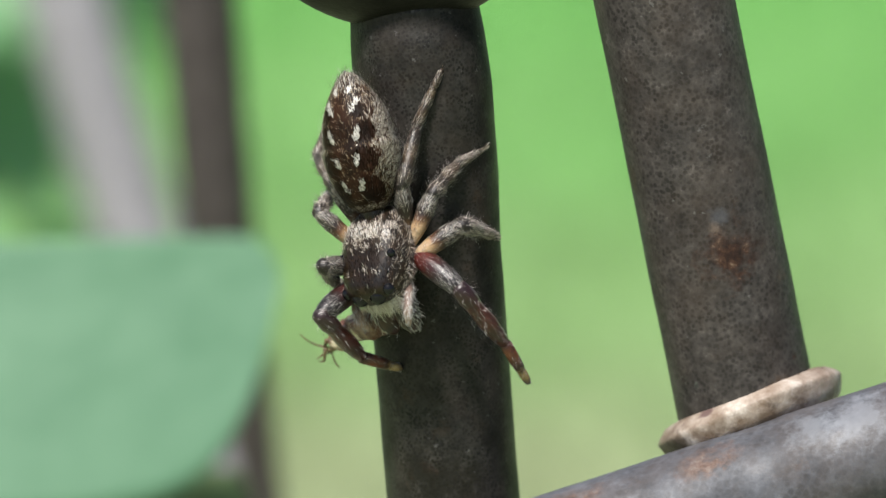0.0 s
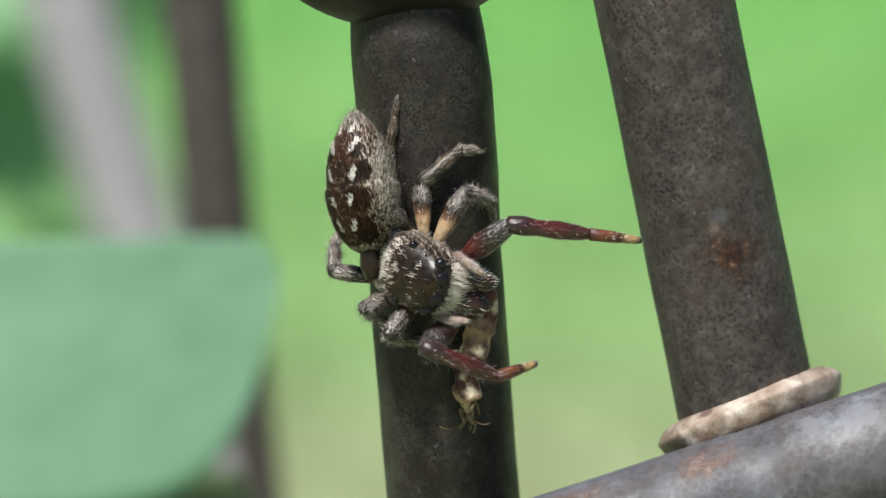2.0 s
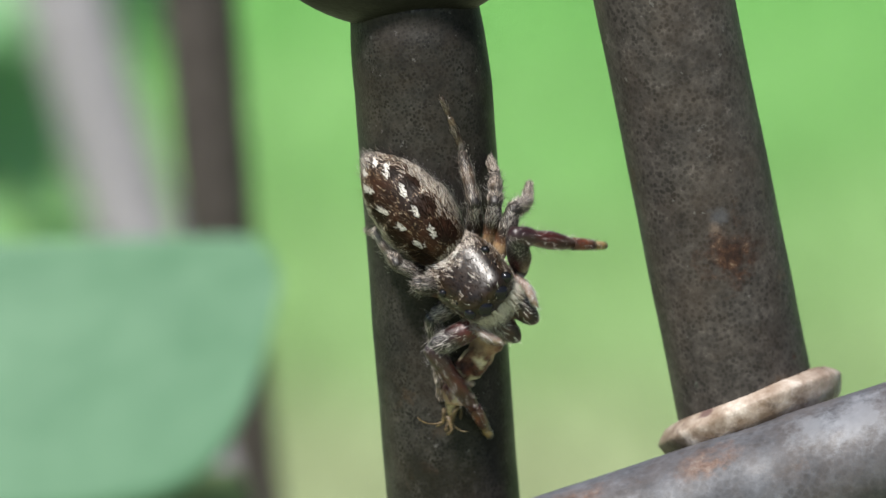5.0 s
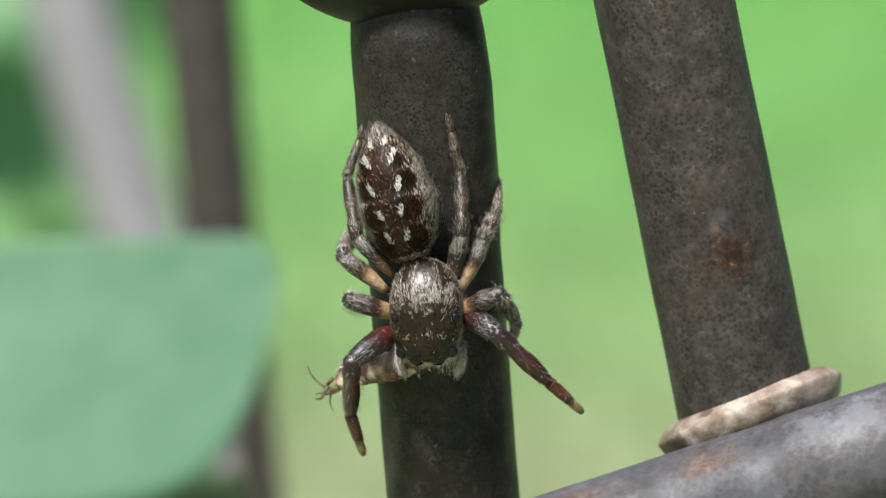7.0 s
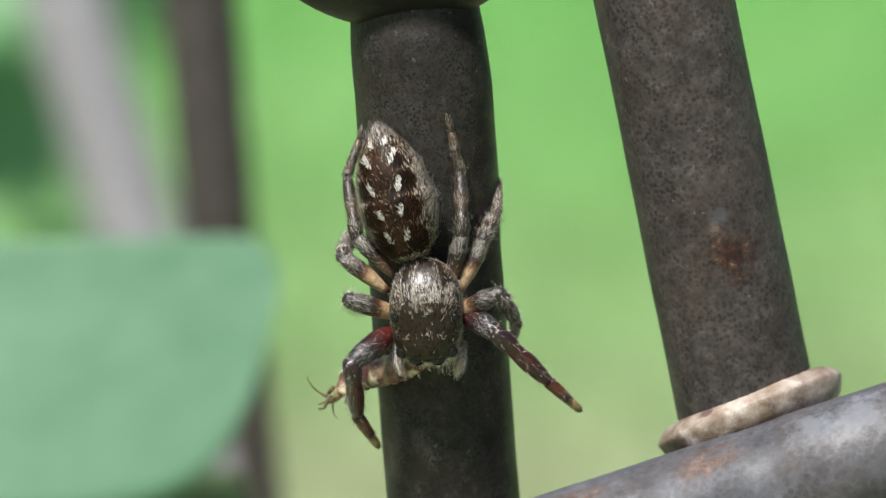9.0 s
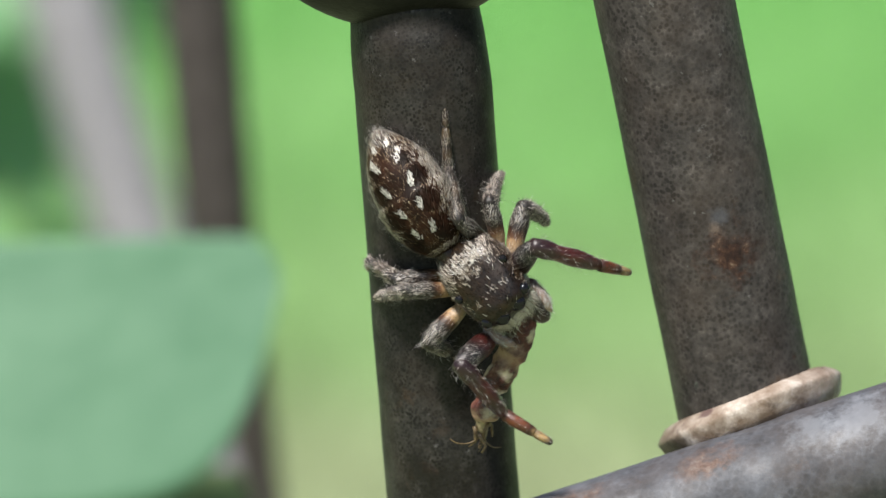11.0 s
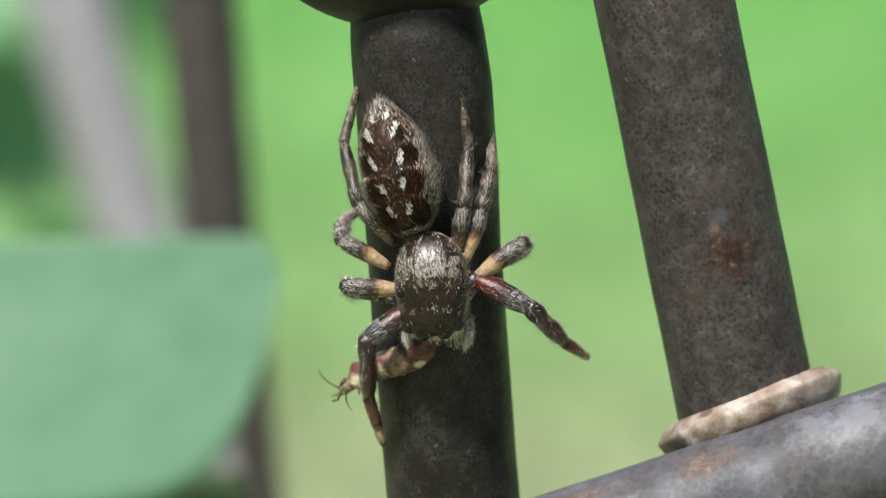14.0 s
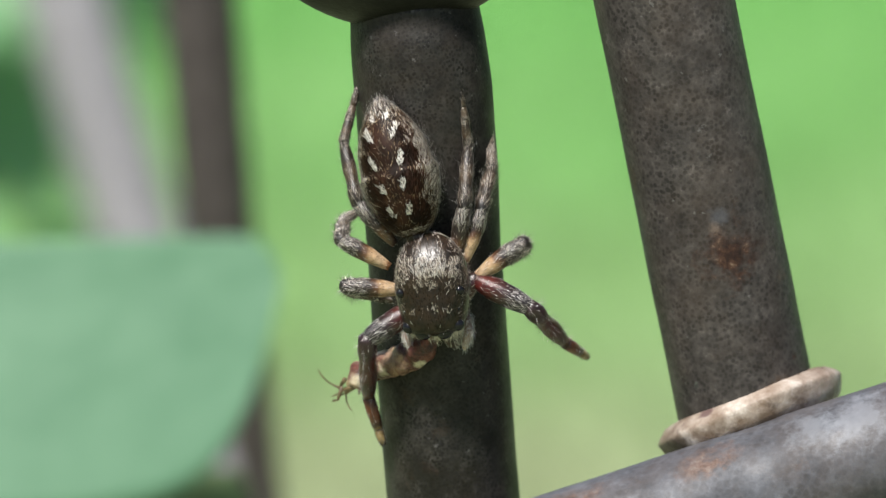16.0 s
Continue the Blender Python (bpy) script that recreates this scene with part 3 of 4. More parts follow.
    fur("face_hair", pro, 1500, 0.72, 0.014, lambda p: (0.35, -0.2 * p.y, -1), 0.34, FUR_PALE, where=lambda p: 1.0 if p.x > 1.45 and p.z < 0.26 and abs(p.y) < 1.05 else 0.0, seed=6, spread=0.26, label="long silver hair under the eyes")
    fur("cheek_hair", pro, 850, 0.30, 0.015, lambda p: (0.5, 0, -1), 0.35, FUR_TAN, where=lambda p: 1.0 if p.z < 0.1 and abs(p.y) > 0.8 else 0.0, seed=7, spread=0.3)
    for x, y, z, r in ((1.76, 0.41, 0.52, 0.38), (1.76, -0.41, 0.52, 0.38), (1.58, 0.98, 0.62, 0.25), (1.58, -0.98, 0.62, 0.25),
                       (0.95, 1.06, 0.80, 0.07), (0.95, -1.06, 0.80, 0.07), (0.20, 1.17, 0.81, 0.19), (0.20, -1.17, 0.81, 0.19)):
        vs, fs = blob(r, r, r, nu=14, nv=18)
        part("eye", [v + Vector((x, y, z)) * MM for v in vs], fs, EYE_MAT, sp, "glossy black eye")
    for s in (1, -1):
        vs, fs = blob(0.58, 0.50, 1.15, nu=18, nv=18)
        jaw = part("chelicera", [Matrix.Rotation(-0.72, 4, "Y") @ v + Vector((1.92, 0.50 * s, -1.10)) * MM for v in vs], fs, JAW, sp, "black-brown jaw")
        fur("jaw_hair", jaw, 160, 0.32, 0.016, lambda p: (0.3, 0, -1), 0.35, FUR_WHITE, where=lambda p: 1.0 if p.y * s > 0.55 else 0.15, seed=31 + s)
        rings = [((1.0, 0.95, -0.7), 0.15), ((1.5, 1.25, -0.35), 0.18), ((1.9, 1.28, -0.28), 0.15), ((1.95, 1.28, -0.28), 0.17), ((2.3, 1.18, -0.42), 0.18), ((2.6, 1.05, -0.65), 0.14), ((2.75, 0.98, -0.85), 0.05)]
        pa = part("pedipalp", *tube([(Vector((a, b * s, c)) * MM, r * MM) for (a, b, c), r in rings], 14), PALP, sp, "pinkish furry feeler")
        fur("palp_hair", pa, 900, 0.25, 0.011, lambda p: (1, 0, -0.3), 0.42, FUR_SILVER, seed=11 + s, spread=0.3, where=lambda p: 1.0 if p.x < 2.5 else 0.35)

    def egg(s):
        # s = -1 at the tail, 1 at the waist
        w = max(0.0, 1 - abs(s) ** 2.4) ** 0.5 * (0.92 + 0.10 * s if s < 0 else 1.0 - 0.06 * s)
        w *= 1.0 if s > -0.3 else 1.0 - 0.30 * ((-s - 0.3) / 0.7) ** 1.5
        return max(w, 0.001), max(w, 0.001), max(w, 0.001), 0

    vs, fs = blob(2.80, 1.60, 1.36, egg, 40, 30)
    ab = part("abdomen", [v + Vector((-2.80, 0, 0)) * MM for v in vs], fs, ABDOMEN, sp, "chestnut abdomen with paired white chevrons")

    def chevron(p):
        a = abs(p.y)
        for x, mid, half in ((-1.1, 0.36, 0.16), (-2.05, 0.44, 0.16), (-3.1, 0.58, 0.20), (-4.2, 0.55, 0.21), (-4.85, 0.30, 0.09)):
            if p.z > 0 and abs(a - mid + (p.x - x) * 0.35) < 0.085 + 0.03 * math.sin(p.x * 31) and abs(p.x - x) < half * 1.3:
                return 1.0
        return 0.0

    def black(p):
        for x, mid, r in ((-0.95, 0.62, 0.31), (-2.05, 0.74, 0.32), (-3.1, 0.82, 0.28), (-4.0, 0.66, 0.2)):
            if p.z > 0 and math.hypot(abs(p.y) - mid, (p.x - x) * 0.8) < 1.3 * r:
                return 1.0
        return 0.0

    tail = lambda p: (-1, 0, 0)

    def gold(p):
        if chevron(p) or p.z < 0:
            return 0.0
        if black(p):
            return 0.03
        return 0.48 if abs(p.y) < 0.62 and -4.3 < p.x < -0.2 else 1.0

    def flank(p):
        if chevron(p):
            return 0.0
        side = min(1.0, max(0.0, (abs(p.y) - 0.78) / 0.5)) if p.z > 0 else 1.0
        tip = min(1.0, max(0.0, (-4.6 - p.x) / 0.5))
        return max(side * (0.04 if black(p) else 1.0), tip * 0.55)

    fur("abdomen_hair", ab, 4300, 0.16, 0.012, tail, 0.16, FUR_GOLD, where=tufted(gold, 5.0, 0.3), seed=21, spread=0.32)
    fur("abdomen_black_hair", ab, 3400, 0.20, 0.019, tail, 0.12, FUR_DARK, where=black, seed=22)
    fur("chevron_hair", ab, 740, 0.23, 0.022, tail, 0.20, FUR_WHITE, where=chevron, seed=23, label="white scale marks", spread=0.24)
    fur("flank_hair", ab, 8500, 0.22, 0.014, tail, 0.22, FUR_PALE, where=tufted(flank, 4.0, 0.4, 3.0), seed=24)
    fur("waist_hair", ab, 900, 0.20, 0.016, lambda p: (-1, p.y * 0.4, p.z * 0.4), 0.12, FUR_SAND, where=lambda p: 1.0 if -0.30 < p.x < -0.12 else 0.0, seed=25)
    fur("rim_hair", ab, 1100, 0.24, 0.014, tail, 0.2, FUR_PALE, where=lambda p: 1.0 if abs(p.y) > 1.30 and p.z > -0.3 else 0.0, seed=28, spread=0.15)
    fur("long_bristles", ab, 500, 0.55, 0.012, tail, 0.55, BRISTLE, seed=26)
    fur("fuzz", ab, 750, 0.42, 0.006, tail, 0.6, FUR_SILVER, seed=30, label="fine pale fuzz", where=lambda p: 1.0 if abs(p.y) > 1.15 or p.x < -5.1 else 0.0)
    waist = part("pedicel", *tube([(Vector((x, 0, -0.1)) * MM, r * MM) for x, r in ((-0.6, 0.5), (0.0, 0.42), (0.5, 0.45), (1.0, 0.3))], 14), CARAPACE, ab, "dark hairy waist")
    fur("pedicel_hair", waist, 260, 0.28, 0.015, lambda p: (-1, 0, 0), 0.35, FUR_BROWN, ab, seed=29)
    for s in (1, -1):
        vs, fs = tube([((-5.2 * MM, 0.14 * s * MM, -0.1 * MM), 0.2 * MM), ((-5.5 * MM, 0.16 * s * MM, -0.08 * MM), 0.14 * MM), ((-5.62 * MM, 0.16 * s * MM, -0.05 * MM), 0.05 * MM)], 10)
        part("spinneret", vs, fs, CARAPACE, ab)
    fur("tail_tuft", ab, 260, 0.36, 0.013, lambda p: (-1, p.y * 0.4, 0.2), 0.25, FUR_GREY, where=lambda p: 1.0 if p.x < -5.0 else 0.0, seed=27)
    return sp, pro, ab


SPIDER, PROSOMA, GASTER = build_spider()

# femur, knee with shin, and foot of each pair of legs: lengths and thickness in millimetres
LEG_LENGTHS = ((2.45, 3.35, 2.15), (2.2, 2.2, 1.8), (2.1, 2.0, 1.75), (2.1, 2.6, 2.4))
LEG_GIRTH = (0.46, 0.40, 0.36, 0.35)
HIPS = ((0.85, 1.05, -0.45), (0.25, 1.12, -0.5), (-0.35, 1.12, -0.5), (-0.95, 0.9, -0.5))


def build_leg(pair, seed):
    """Three jointed pieces of a leg, along +x from each joint."""
    lf, lt, lm = LEG_LENGTHS[pair]
    g = LEG_GIRTH[pair]
    first = pair == 0
    skins = (RED, RED_TIB, ORANGE) if first else (HIND_FEM if pair == 3 else PALE_FEM, RING_TIB, RING_FOOT)

    def lathe(*rings):
        return tube([(Vector((x, 0, z)) * MM, r * MM) for x, z, r in rings], 14)

    out = (lambda p: (1, 0, 0))
    fe = part("femur", *lathe((-0.1, 0, g * 0.45), (0.1, 0, g * (0.7 if first else 0.56)), (lf * 0.35, 0.06, g * (1.05 if first else 0.88)), (lf * 0.7, 0.05, g * 1.0), (lf * 0.92, 0, g * 0.82), (lf + 0.06, 0, g * 0.5)), skins[0], SPIDER, "red-brown thigh" if first else "dark thigh with a pale base")
    ti = part("tibia", *lathe((-0.22, 0, g * 0.35), (-0.1, 0, g * 0.74), (lt * 0.16, 0.05, g * 0.88), (lt * 0.30, 0.02, g * 0.74), (lt * 0.36, 0, g * 0.70), (lt * 0.6, 0.02, g * 0.82), (lt * 0.85, 0, g * 0.66), (lt + 0.04, 0, g * 0.42)), skins[1], SPIDER, "dark red shin" if first else "ringed shin")
    mt = part("metatarsus", *lathe((-0.12, 0, g * 0.3), (0.0, 0, g * 0.56), (lm * 0.3, 0, g * 0.54), (lm * 0.6, 0, g * 0.46), (lm * 0.64, 0, g * 0.36)), skins[2], SPIDER, "orange foot" if first else "ringed foot")
    ta = part("tarsus", *lathe((lm * 0.62, 0, g * 0.32), (lm * 0.72, 0, g * 0.40), (lm * 0.92, 0, g * 0.34), (lm * 1.0, -0.02, g * 0.24), (lm * 1.02, -0.02, 0.02)), skins[2], mt)
    # hair stands in rings on the walking legs
    def rings(step, at):
        return lambda p: (1.0 if p.z > 0.0 else 0.4) * (1.0 if first or abs((p.x - at + step / 2) % step - step / 2) < step * 0.19 else 0.27)

    coat = FUR_GREY if first else FUR_LEG
    fur("thigh_hair", fe, 620 if first else 750, 0.19, 0.013, out, 0.24, coat, seed=seed, where=lambda p: 1.0 if p.x > lf * (0.12 if first else 0.56) and p.z > -0.1 else (0.12 if first else (0.22 if p.z > 0.1 else 0.04)))
    fur("shin_hair", ti, 230 if first else 1300, 0.17 if first else 0.19, 0.009 if first else 0.010, out, 0.26, coat, seed=seed + 1, where=rings(lt * 0.42, 0.25))
    fur("shin_bristles", ti, 280, 0.40, 0.007, out, 0.65, FUR_GREY, seed=seed + 2)
    fur("thigh_pale_hair", fe, 320, 0.22, 0.010, out, 0.3, FUR_SILVER, seed=seed + 4, where=lambda p: 1.0 if p.z > 0.05 and p.x > lf * 0.62 else (0.02 if first else 0.06))
    fur("foot_hair", mt, 160 if first else 950, 0.19, 0.010, out, 0.34, coat, seed=seed + 3, where=rings(lm * 0.36, 0.1))
    fur("toe_hair", ta, 140 if first else 420, 0.17, 0.012, out, 0.34, coat, mt, seed=seed + 5, where=lambda p: 1.0 if p.x < lm * 0.95 else 0.3)
    if first:
        # paired spines under shin and foot
        sv, sf = [], []
        for x, lo in ((lt * 0.55, 0), (lt * 0.75, 0), (lt * 0.93, 0)):
            for s in (1, -1):
                a = Vector((x, 0.12 * s, -g * 0.6)) * MM
                v, f = tube([(a, 0.035 * MM), (a + Vector((0.22, 0.1 * s, -0.28)) * MM, 0.004 * MM)], 5)
                sf += [tuple(i + len(sv) for i in q) for q in f]
                sv += v
        part("spines", sv, sf, JAW, ti)
    return fe, ti, mt


def build_coxa(seed):
    """The thick short base of a front leg, along +x towards the thigh."""
    rings = [((-0.1, 0, 0), 0.30), ((0.25, 0, 0), 0.40), ((0.9, 0, 0), 0.40), ((1.45, 0, 0), 0.30), ((1.6, 0, 0), 0.16)]
    co = part("coxa", *tube([(Vector(c) * MM, r * MM) for c, r in rings], 14), RED, SPIDER, "dark red-brown leg base")
    fur("coxa_hair", co, 420, 0.24, 0.014, lambda p: (1, 0, 0), 0.3, FUR_TAN, seed=seed)
    return co


COXAE = {1: build_coxa(61), -1: build_coxa(62)}
LEGS = {}
for pair in range(4):
    for side in (1, -1):
        LEGS[(pair, side)] = build_leg(pair, 100 + pair * 20 + side * 7)


# ---- what the spider eats ----
def build_prey():
    ob = thing("insect_prey", "limp red-brown insect with cream patches, held in the spider's jaws", "insect")
    rng = random.Random(9)

    def trunk(x0, x1, fat, seed, rows=26):
        rings = []
        for i in range(rows + 1):
            q = i / rows
            x = x0 + (x1 - x0) * q
            r = fat(q) * min(1.0, 0.35 + 5 * min(q, 1 - q)) * (1 - 0.16 * abs(math.cos(x * 3.3)) ** 6)
            rings.append((Vector((x, 0.16 * math.sin(x * 1.3), 0.14 * math.sin(x * 0.9 + 1))) * MM, max(r, 0.03) * MM))
        return tube(rings, 30, 0.20 * MM, 2000)

    hump = lambda q: 0.43 + 0.15 * math.sin(math.pi * (0.1 + 0.8 * q))
    part("abdomen", *trunk(-0.6, 3.6, hump, 1), PREY, ob, "wrinkled red-brown hind body with cream bands")
    part("thorax", *trunk(3.4, 4.7, lambda q: 0.40 + 0.16 * math.sin(math.pi * q) ** 0.6, 2), PREY, ob)
    part("head", *trunk(4.5, 5.45, lambda q: 0.34 * (1 - 0.75 * q), 3, 16), PREY_PALE, ob, "small straw-brown head")
    for i in range(5):
        a = Vector((4.4 + 0.17 * i, rng.uniform(-0.5, 0.5), rng.uniform(-0.1, 0.4)))
        b = a + Vector((rng.uniform(0.3, 0.7), rng.uniform(-0.45, 0.45), rng.uniform(-0.2, 0.3)))
        c = b + Vector((rng.uniform(0.3, 0.7), rng.uniform(-0.3, 0.3), rng.uniform(-0.3, 0.2)))
        part("leg", *tube([(a * MM, 0.10 * MM), (a.lerp(b, 0.5) * MM, 0.075 * MM), (b * MM, 0.065 * MM), (b.lerp(c, 0.4) * MM, 0.05 * MM), (c * MM, 0.02 * MM)], 7, 0.03 * MM, 6000), PREY_LEG, ob)
    for k in range(3):
        # thin curled feelers
        turn, far = 0.6 + 1.1 * k, 0.55 + 0.12 * k
        line = [Vector((5.0 + far * math.sin(q * 2.2) * 0.9, math.cos(turn) * far * (1 - math.cos(q * 2.4)), math.sin(turn) * far * (1 - math.cos(q * 2.4)) * 0.6)) for q in [i / 9 for i in range(10)]]
        part("feeler", *tube([(c * MM, (0.05 - 0.003 * i) * MM) for i, c in enumerate(line)], 7), PREY_LEG, ob)
    return ob


FOOD = build_prey()


# ---- how they move ----
TIMES, STANCES = [], []


def stance(t, body, abdomen, food, roots, *legs):
    """One pose of the spider. body: u, v, heading, nose up, roll and that of the abdomen; abdomen and food: u, v of both ends; roots of the front legs;
    legs: knee, ankle and tip (u, v) of the four on its left, then of the four on its right."""
    TIMES.append(t)
    STANCES.append([float(x) for g in (body, abdomen, food, roots, *legs) for x in g])


def smooth_rows(step=0.1):
    """All stances drawn through in time, without overshoot."""
    t, y = np.array(TIMES), np.array(STANCES)
    h = np.diff(t)[:, None]
    d = np.diff(y, axis=0) / h
    m = np.zeros_like(y)
    same = d[1:] * d[:-1] > 0
    m[1:-1] = np.where(same, 2 * d[1:] * d[:-1] / np.where(same, d[1:] + d[:-1], 1), 0)
    ts = np.round(np.arange(0, 16 + step / 2, step), 3)
    rows = []
    for x in ts:
        i = min(int(np.searchsorted(t, x, "right")) - 1, len(t) - 2)
        s = (x - t[i]) / h[i, 0]
        rows.append((2 * s**3 - 3 * s**2 + 1) * y[i] + (s**3 - 2 * s**2 + s) * h[i] * m[i] + (3 * s**2 - 2 * s**3) * y[i + 1] + (s**3 - s**2) * h[i] * m[i + 1])
    return ts, rows


def aim(a, d, up):
    """A pose at a with x along d and z near up."""
    x = d.normalized()
    y = up.cross(x)
    y.normalize()
    z = x.cross(y)
    return Matrix.Translation(a) @ Matrix((x, y, z)).transposed().to_4x4()


def rod_front(u, v):
    """How far the front of the upright rod stands out, or -9 beside it."""
    d = u - (-0.43 - 0.079 * v)
    return v * math.tan(PITCH) + math.sqrt(2.67**2 - d * d) if abs(d) < 2.6 else -9.0


def over_rod(u, v):
    """1 in front of the upright rod, 0 well beside it."""
    return max(0.0, min(1.0, (3.6 - abs(u + 0.39 + 0.077 * v)) / 0.9))


def reach(a, u, v, length, sign, clear=0.12):
    """The end of a piece of that length which starts at a and ends over u, v."""
    d = Vector((u - a.x, v - a.y))
    flat = d.length
    rise = math.sqrt(max(0.0, length**2 - flat**2))
    e = Vector((u, v, a.z + sign * rise))
    e.z = max(e.z, rod_front(u, v) + clear)
    return a + (e - a).normalized() * length


def mm(m):
    """A pose in millimetres as one in metres."""
    m = m.copy()
    m.translation *= MM
    return m


def motions():
    stance(0, (-2.5, -0.26, -92, 14, 36, 28), (-2.75, 1.4, -3.81, 6.94), (-2.08, -2.3, -4.63, -4.08), (-0.64, -0.53, -3.52, -1.53),
           (0.62, -1.53, 2.46, -3.75, 3.39, -5.3), (0.69, 0.91, 1.46, 0.73, 2.24, 0.47), (-0.42, 2.13, 0.35, 3.06, 1.42, 3.92), (-1.6, 2.46, -1.02, 4.85, -0.09, 6.98),
           (-4.79, -2.59, -3.19, -4.3, -1.73, -4.76), (-4.68, -0.64, -4.3, -1.31, -3.19, -1.86), (-4.9, 1.44, -4.52, 2.13, -4.08, 2.9), (-4.3, 2.46, -5.03, 3.75, -4.41, 5.56))
    stance(0.5, (-2.7, -0.42, -89, 15, 38, 32), (-3.37, 1.46, -3.97, 7.07), (-2.3, -2.64, -4.3, -4.23), (-0.86, -0.42, -3.75, -1.75),
           (0.47, -1.53, 2.35, -3.75, 3.32, -5.19), (-0.53, 1.13, 0.91, 1.17, 1.57, 0.91), (-1.09, 2.24, -0.2, 3.12, 1.42, 3.92), (-1.91, 2.57, -1.31, 4.85, -0.04, 6.94),
           (-4.79, -2.9, -2.97, -4.41, -1.2, -4.76), (-4.92, -0.75, -4.3, -1.42, -3.19, -1.97), (-5.23, 1.13, -4.96, 2.02, -4.52, 2.9), (-4.85, 2.68, -5.41, 3.79, -4.74, 5.56))
    stance(1, (-2.2, -0.78, -82, 22, 42, 40), (-3.74, 0.8, -4.16, 6.4), (-1.53, -3.52, -3.3, -5.3), (-0.64, -0.31, -2.75, -2.64),
           (0.84, -1.31, 2.68, -3.79, 3.37, -5.21), (0.35, 1.35, 1.2, 1.24, 1.6, 0.86), (-1.09, 2.35, -0.09, 3.24, 1.42, 3.92), (-2.66, 1.75, -2.26, 3.75, -1.77, 5.78),
           (-3.68, -3.52, -1.86, -4.85, 0.62, -5.34), (-4.45, -1.75, -3.97, -2.97, -2.97, -3.52), (-4.85, -0.16, -4.3, 0.13, -3.63, 0.47), (-4.63, 1.8, -5.08, 3.12, -4.74, 4.9))
    stance(1.5, (-1.75, -0.68, -45, 34, 26, 42), (-3.41, 0.02, -4.12, 5.74), (0.53, -1.31, 0.13, -6.07), (0.13, -0.2, -1.09, -2.86),
           (1.51, 0.35, 4.79, -0.73, 6.45, -1.17), (0.62, 2.02, 1.46, 1.84, 1.73, 1.17), (-0.98, 2.5, -0.09, 3.24, 1.42, 3.92), (-2.57, 1.68, -2.22, 3.75, -1.77, 5.78),
           (-1.53, -3.97, 1.46, -5.08, 3.06, -4.85), (-2.97, -2.64, -2.53, -3.46, -1.42, -3.75), (-4.01, -1.13, -3.63, -1.31, -2.75, -1.53), (-4.7, -0.69, -4.7, 0.02, -4.19, 0.8))
    stance(2, (-1.15, -0.8, -30, 34, 20, 40), (-2.92, -0.2, -3.47, 5.27), (1.46, -1.53, 1.06, -6.52), (1.02, -0.2, 0.13, -3.19),
           (2.62, 0.95, 5.78, 0.58, 7.8, 0.33), (0.84, 2.19, 1.82, 1.91, 1.95, 1.17), (-0.86, 2.57, 0.02, 3.35, 1.42, 3.92), (-2.08, 1.62, -2.13, 3.61, -1.8, 5.74),
           (-0.71, -3.86, 2.13, -5.03, 3.7, -4.52), (-2.08, -3.3, -1.86, -3.57, -0.53, -3.75), (-3.08, -2.3, -2.75, -2.68, -1.86, -2.97), (-4.3, -0.91, -4.34, 0.2, -4.03, 0.86))
    stance(2.5, (-0.3, -0.88, -24, 30, 14, 35), (-1.88, -0.53, -3.61, 4.61), (2.3, -1.53, 1.73, -6.89), (2.02, -0.2, 1.35, -3.19),
           (3.12, 1.24, 6.45, 0.8, 7.8, 0.64), (2.17, 2.24, 2.9, 2.19, 3.06, 1.75), (0.02, 2.35, 0.58, 3.12, 1.42, 3.92), (-1.68, 1.24, -1.73, 3.3, -1.75, 5.47),
           (0.47, -3.92, 2.9, -5.25, 4.81, -4.72), (-0.98, -3.57, -0.31, -3.75, 0.35, -4.41), (-2.35, -2.53, -1.97, -3.01, -1.2, -3.52), (-3.75, -1.04, -3.86, 0.02, -3.81, 0.58))
    stance(3, (-0.35, -0.3, -24, 26, 20, 24), (-1.86, -0.47, -4.85, 3.68), (2.57, -1.31, 2.04, -6.89), (2.24, 0.47, 1.24, -2.97),
           (2.68, 1.75, 5.9, 2.13, 7.36, 2.13), (1.57, 2.73, 2.13, 2.64, 2.26, 1.75), (-0.53, 2.35, 0.35, 3.24, 1.42, 3.92), (-0.98, 1.09, -1.53, 2.13, -1.93, 4.1),
           (0.47, -3.79, 2.68, -5.08, 4.79, -5.34), (-0.64, -3.63, -0.09, -3.79, 0.58, -4.41), (-1.6, -3.12, -1.2, -3.3, -0.31, -3.52), (-2.08, -1.71, -3.19, -1.57, -3.72, -1.31))
    stance(3.5, (0.75, -0.3, -20, 32, 12, 18), (-0.93, -0.2, -4.74, 3.01), (3.68, -0.96, 3.35, -6.5), (2.9, 0.58, 2.13, -2.64),
           (3.57, 2.13, 6.56, 2.64, 7.49, 2.46), (2.68, 2.95, 3.68, 3.17, 4.83, 3.75), (0.35, 2.35, 0.91, 3.35, 1.42, 3.92), (-0.42, 1.17, -1.02, 1.97, -2.02, 4.01),
           (1.29, -3.04, 4.01, -4.41, 5.92, -4.94), (0.47, -3.52, 1.06, -3.52, 1.46, -3.79), (-0.86, -3.12, -0.71, -3.35, 0.13, -3.57), (-1.37, -1.64, -2.26, -1.57, -3.01, -1.42))
